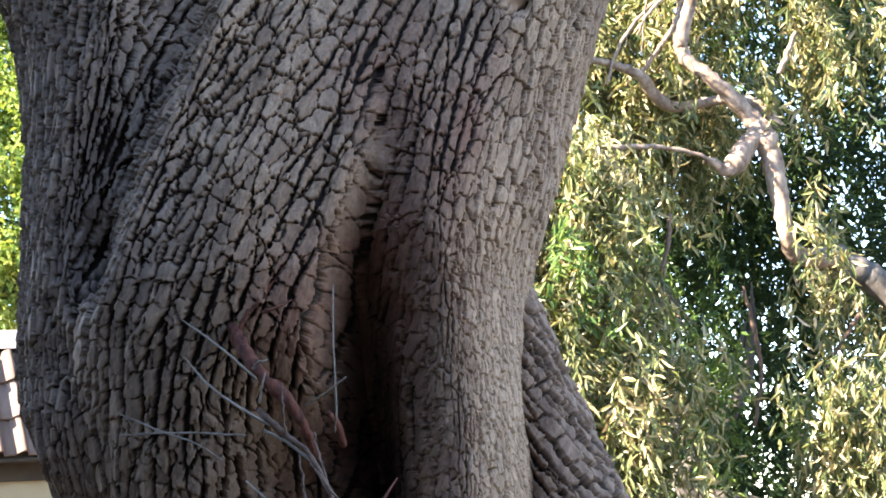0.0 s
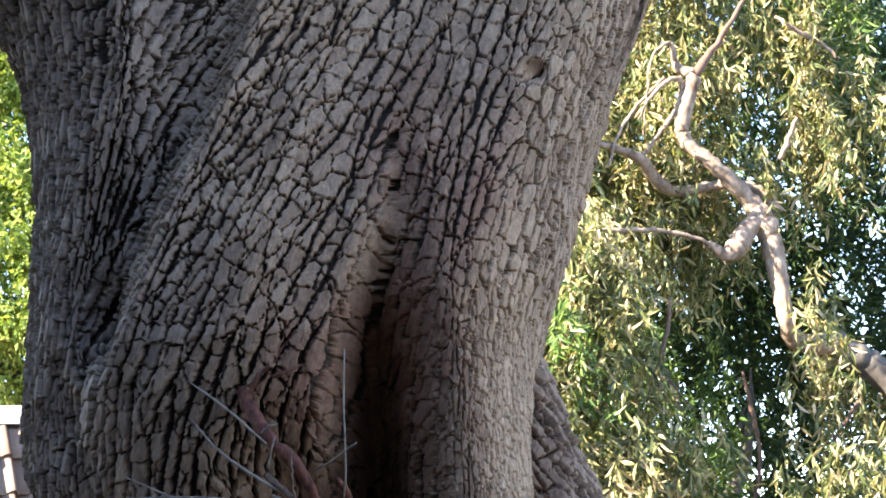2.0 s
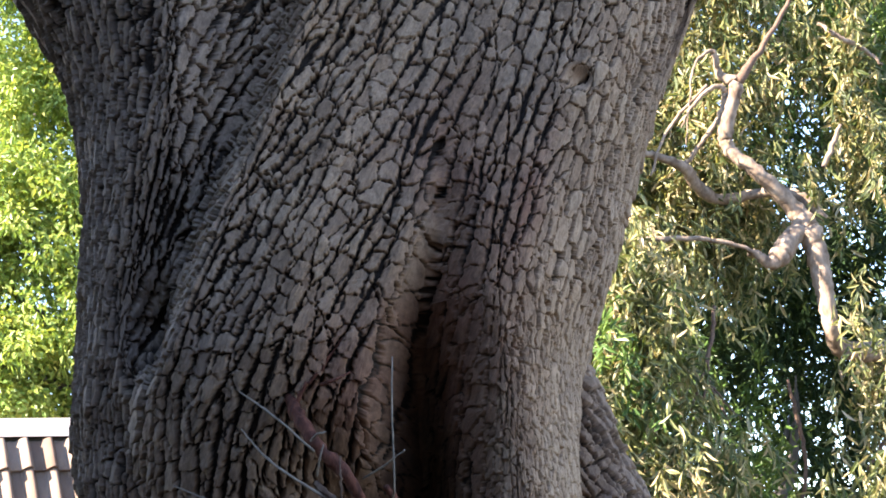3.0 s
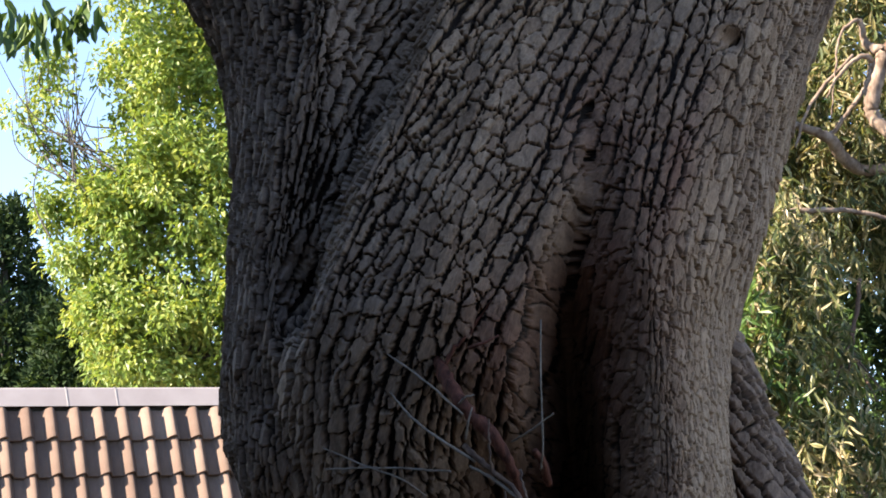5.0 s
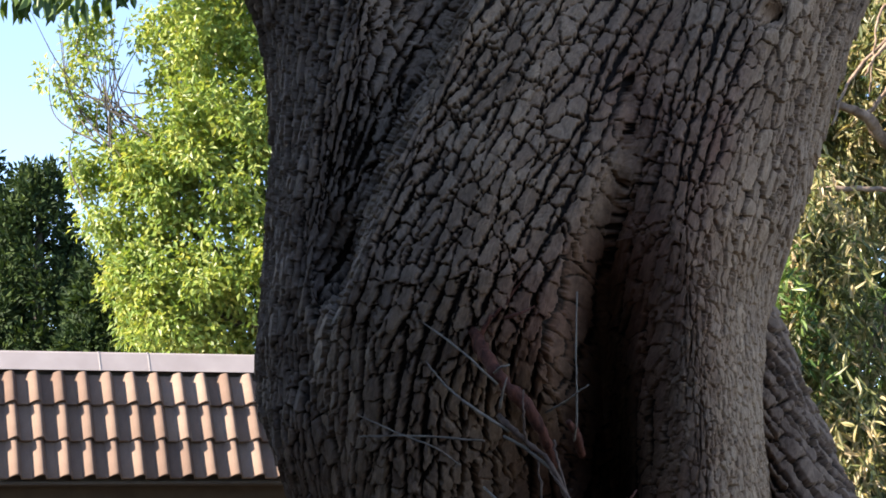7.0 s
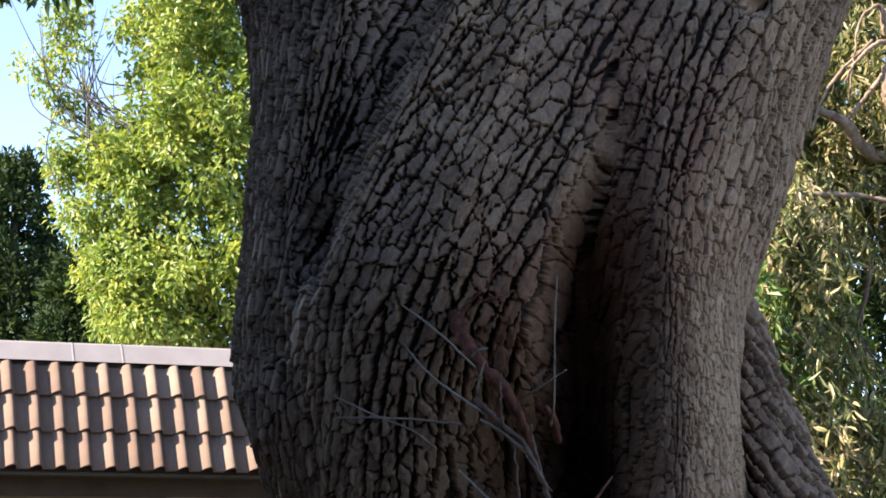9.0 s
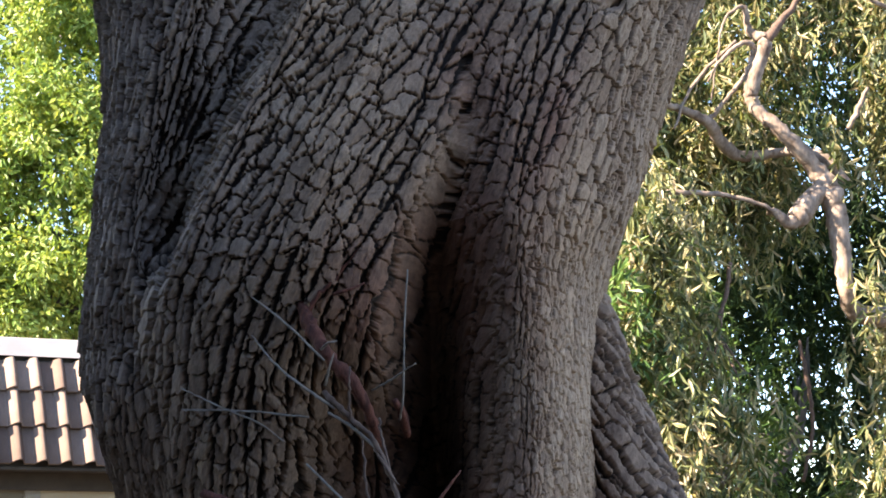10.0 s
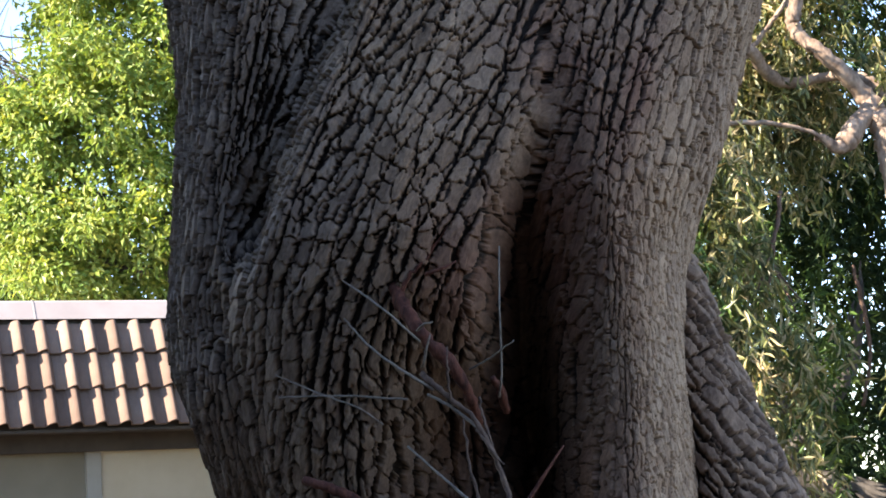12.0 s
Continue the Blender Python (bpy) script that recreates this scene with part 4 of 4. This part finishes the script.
    limb(DARK_BARK, [(2.6, 15.0, -0.05, 0.22), (2.0, 15.0, 1.4, 0.17), ((1.121, 14.800, 1.852), 0.07), ((1.341, 14.800, 2.185), 0.06), ((1.561, 14.800, 2.519), 0.05), ((1.659, 14.800, 2.903), 0.030), ((1.688, 14.800, 3.255), 0.005)])
    rng = np.random.RandomState(77)

    def strands(boxes, material, label, long, wide, droop, together=8):
        """Thin hanging shoots in boxes of the crown, each with leaves along it."""
        bases, ways, lengths = [], [], []
        for (x0, x1), (y0, y1), (z0, z1), count in boxes:
            for k in range(count):
                if k % together == 0:
                    tuft = np.array([rng.uniform(x0, x1), rng.uniform(y0, y1), rng.uniform(z0, z1)])
                start = tuft + rng.randn(3) * (0.095, 0.095, 0.15)
                reach = rng.uniform(0.25, 0.65)
                lean = np.array([rng.normal(0, 0.22), rng.normal(0, 0.22), 0])
                leaves = int(reach * rng.uniform(58, 86))
                t = rng.rand(leaves)[:, None]
                bases.append(start + lean * t * reach - np.array([0, 0, 1]) * t * reach + rng.randn(leaves, 3) * 0.022)
                ways.append(unit(rng.randn(leaves, 3) * 0.75 + lean * 0.5 + (0, 0, -droop)))
                lengths.append(rng.uniform(0.6, 1.15, leaves) * long)
        base, way, length = np.vstack(bases), np.vstack(ways), np.concatenate(lengths)
        verts, faces = leaf_mesh(base, way, unit(rng.randn(len(base), 3)), length, length * wide, True, 0.1)
        tagged(mesh_object("crown", verts, faces, material, tree, label, False), kind="stuff")

    # Sprays added toward the sun so that their shade lies on the upper limb.
    centre = np.array((1.470, 13.000, 4.188)) + SUN_WAY * 1.7
    shade = (*((c - d, c + d) for c, d in zip(centre, (0.22, 0.3, 0.3))), 40)
    bend = (*((c - d, c + d) for c, d in zip(np.array((1.882, 12.750, 3.342)), (0.16, 0.1, 0.12))), 9)
    strands([
        ((-0.7, 1.3), (13.1, 14.4), (4.3, 6.4), 470), ((1.0, 2.6), (13.2, 14.4), (4.3, 6.6), 360), ((-0.6, 0.75), (12.0, 13.0), (3.3, 4.15), 420),
        ((0.7, 1.7), (13.2, 14.0), (3.9, 4.6), 110), shade, bend,
        ((-0.4, 0.75), (11.8, 12.9), (2.3, 3.3), 340), ((0.1, 1.05), (11.9, 12.8), (1.7, 2.7), 130), ((0.9, 1.5), (13.3, 13.9), (3.8, 4.6), 40),
        ((1.75, 2.9), (12.2, 13.4), (1.5, 2.55), 230), ((1.8, 2.5), (13.3, 13.8), (2.9, 3.7), 45)],
        WILLOWY_LEAF, "long narrow olive and straw leaves in hanging sprays", 0.105, 0.215, 1.05)
    strands([((0.1, 0.6), (11.9, 12.5), (3.1, 3.6), 16), ((1.1, 2.3), (13.6, 14.4), (1.8, 3.2), 45), ((0.3, 1.0), (13.5, 14.5), (2.6, 4.6), 130), ((1.2, 2.4), (13.5, 14.5), (4.5, 6.0), 120)],
            FRESH_LEAF, "fresh green leaves deeper in the crown", 0.095, 0.26, 0.7)
    # Inner leaves, in the darker colour that stands for crown shade.
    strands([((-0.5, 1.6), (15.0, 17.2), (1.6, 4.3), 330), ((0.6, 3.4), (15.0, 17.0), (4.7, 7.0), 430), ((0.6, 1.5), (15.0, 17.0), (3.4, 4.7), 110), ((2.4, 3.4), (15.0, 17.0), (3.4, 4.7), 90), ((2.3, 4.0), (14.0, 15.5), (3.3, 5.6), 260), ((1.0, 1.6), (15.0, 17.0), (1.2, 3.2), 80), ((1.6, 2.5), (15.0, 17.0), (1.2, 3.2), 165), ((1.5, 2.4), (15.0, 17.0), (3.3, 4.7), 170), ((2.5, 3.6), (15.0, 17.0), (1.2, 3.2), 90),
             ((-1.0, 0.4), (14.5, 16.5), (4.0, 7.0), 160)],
            PAINTED_SHADE_LEAF, "inner leaves with the crown's shade painted into their dark green", 0.115, 0.28, 0.6, 1)


# ---- the trees behind the house ----
def bright_tree():
    tree = thing("leafy_tree", pose(0, 0, 0), "broad tree with small sunlit yellow-green leaves behind the house", "tree")
    rng = np.random.RandomState(12)
    tube("trunk", [(-3.6, 22.6, -0.05, 0.26), (-3.7, 22.5, 2.0, 0.2), (-4.2, 22.4, 4.0, 0.15), (-4.6, 22.3, 6.5, 0.09), (-4.7, 22.3, 9.5, 0.03)], DARK_BARK, tree, "", 12, 6, 0.04, 3)
    ends = [((-5.468, 22.200, 7.446)), ((-6.012, 21.800, 5.951)), ((-5.846, 21.600, 4.873)), ((-6.632, 22.000, 6.589)), ((-5.027, 22.300, 8.472)), ((-6.332, 21.800, 5.232))]
    for k, end in enumerate(ends):
        mid = ((-4.3 + end[0]) / 2, (22.4 + end[1]) / 2, (3.6 + end[2]) / 2 + 0.1)
        tube("limb", [(-4.2, 22.4, 3.8 + 0.35 * k % 1.4, 0.09), (*mid, 0.05), (*end, 0.012)], DARK_BARK, tree, "", 8, 6, 0.05, 20 + k)
    # Bare shoots against the sky.
    for k in range(30):
        foot = np.array((-6.160, 22.000, 6.308)) + rng.randn(3) * (0.30, 0.3, 0.32)
        tip = np.array((-6.785, 22.000, 7.488)) + (rng.uniform(-0.62, 0.75), rng.normal(0, 0.3), rng.uniform(-0.55, 0.5))
        mid = (foot + tip) / 2 + (-0.22, 0, -0.10)
        tube("shoot", [(*foot, 0.011), (*mid, 0.008), (*tip, 0.003)], DARK_BARK, tree, "", 5, 5, 0.05, 50 + k)
    groups = [((-5.487, 22.300, 7.858), (0.95, 1.0, 1.0), 120), ((-5.440, 22.000, 6.077), (1.05, 1.0, 1.1), 150), ((-5.536, 21.800, 4.641), (0.85, 0.9, 0.75), 110), ((-6.133, 21.900, 6.100), (0.45, 0.5, 0.5), 36),
              ((-6.181, 21.700, 5.026), (0.40, 0.5, 0.5), 34), ((-6.763, 22.000, 6.158), (0.28, 0.4, 0.30), 10), ((-6.883, 22.000, 7.239), (0.40, 0.4, 0.60), 9), ((-6.848, 22.000, 7.620), (0.18, 0.3, 0.2), 4), ((-5.681, 22.400, 9.474), (1.2, 1.0, 1.0), 90),
              ((-3.816, 22.400, 6.872), (1.5, 1.2, 2.2), 160), ((-4.090, 22.200, 4.614), (1.3, 1.0, 1.2), 110), ((-4.9, 22.6, 3.9), (1.2, 0.6, 0.7), 90), ((-6.517, 21.800, 5.426), (0.25, 0.3, 0.18), 10)]
    centres = np.vstack([in_ball(rng, count) * size + at for at, size, count in groups])
    base, off = clumped(rng, centres, 90, 0.21)
    way = unit(off * 3 + rng.randn(len(base), 3) * 0.5 + (0, 0, -0.35))
    length = rng.uniform(0.06, 0.115, len(base))
    verts, faces = leaf_mesh(base, way, unit(rng.randn(len(base), 3) * 0.7 + (-0.5, -0.4, 0.8)), length, length * 0.48, False)
    tagged(mesh_object("crown", verts, faces, BRIGHT_LEAF, tree, "small yellow-green leaves in full sun", False), kind="stuff")


def dark_trees():
    rng = np.random.RandomState(5)
    specs = [((-10.170, 30.000, 6.238), 1.25, 3.0), ((-11.782, 31.000, 6.813), 1.8, 3.2), ((-8.743, 29.000, 5.376), 1.2, 1.6), ((-7.862, 28.500, 4.957), 1.2, 1.3), ((-12.627, 30.000, 6.029), 1.8, 3.0)]
    for k, (at, wide, tall) in enumerate(specs):
        tree = thing("evergreen_tree", pose(at[0], at[1], 0), "dense dark evergreen tree beyond the house roof", "tree", "dark evergreens beyond the house")
        top = at[2] + tall * 0.5
        tube("trunk", [(0, 0, -0.05, 0.22), (0.05, 0, top * 0.5, 0.14), (0, 0.05, top * 0.96, 0.03)], DARK_BARK, tree, "", 8, 5, 0.05, k)
        level = 1 - rng.rand(540) ** 0.8
        turn = rng.rand(540) * 2 * np.pi
        radius = wide * np.clip(1.05 - level, 0.04, 1) ** 0.6 * (0.75 + 0.35 * rng.rand(540))
        centres = np.stack([radius * np.cos(turn), radius * np.sin(turn), top * 0.25 + level * top * 0.75], -1)
        base, off = clumped(rng, centres, 52, 0.24)
        way = unit(off * 4 + rng.randn(len(base), 3) * 0.4 + (0, 0, 0.25))
        length = rng.uniform(0.09, 0.16, len(base))
        verts, faces = leaf_mesh(base, way, unit(rng.randn(len(base), 3)), length, length * 0.45, False)
        tagged(mesh_object("crown", verts, faces, DARK_LEAF if k in (1, 4) else EVERGREEN_LEAF, tree, "", False), kind="stuff")


def light_blocking_walls():
    """Plain walls added out of view, behind and beside the camera, to block light."""
    dark = plain("light_blocker_wood", (0.07, 0.055, 0.042), (0.13, 0.105, 0.085), 3.0, 0.9, 0.004)
    for name, lo, hi in (("light_blocker_south", (-7.2, -4.2, -0.05), (5.0, -4.0, 4.6)), ("light_blocker_west", (-7.2, -4.0, -0.05), (-7.0, 3.0, 8.0))):
        tagged(part(name, block(lo, hi, 0.01), dark, None), "plain dark wall added out of view to block light", "wall", kind="structure")


build_ground()
light_blocking_walls()
build_oak()
hanging_tree()
bright_tree()
dark_trees()
build_house()
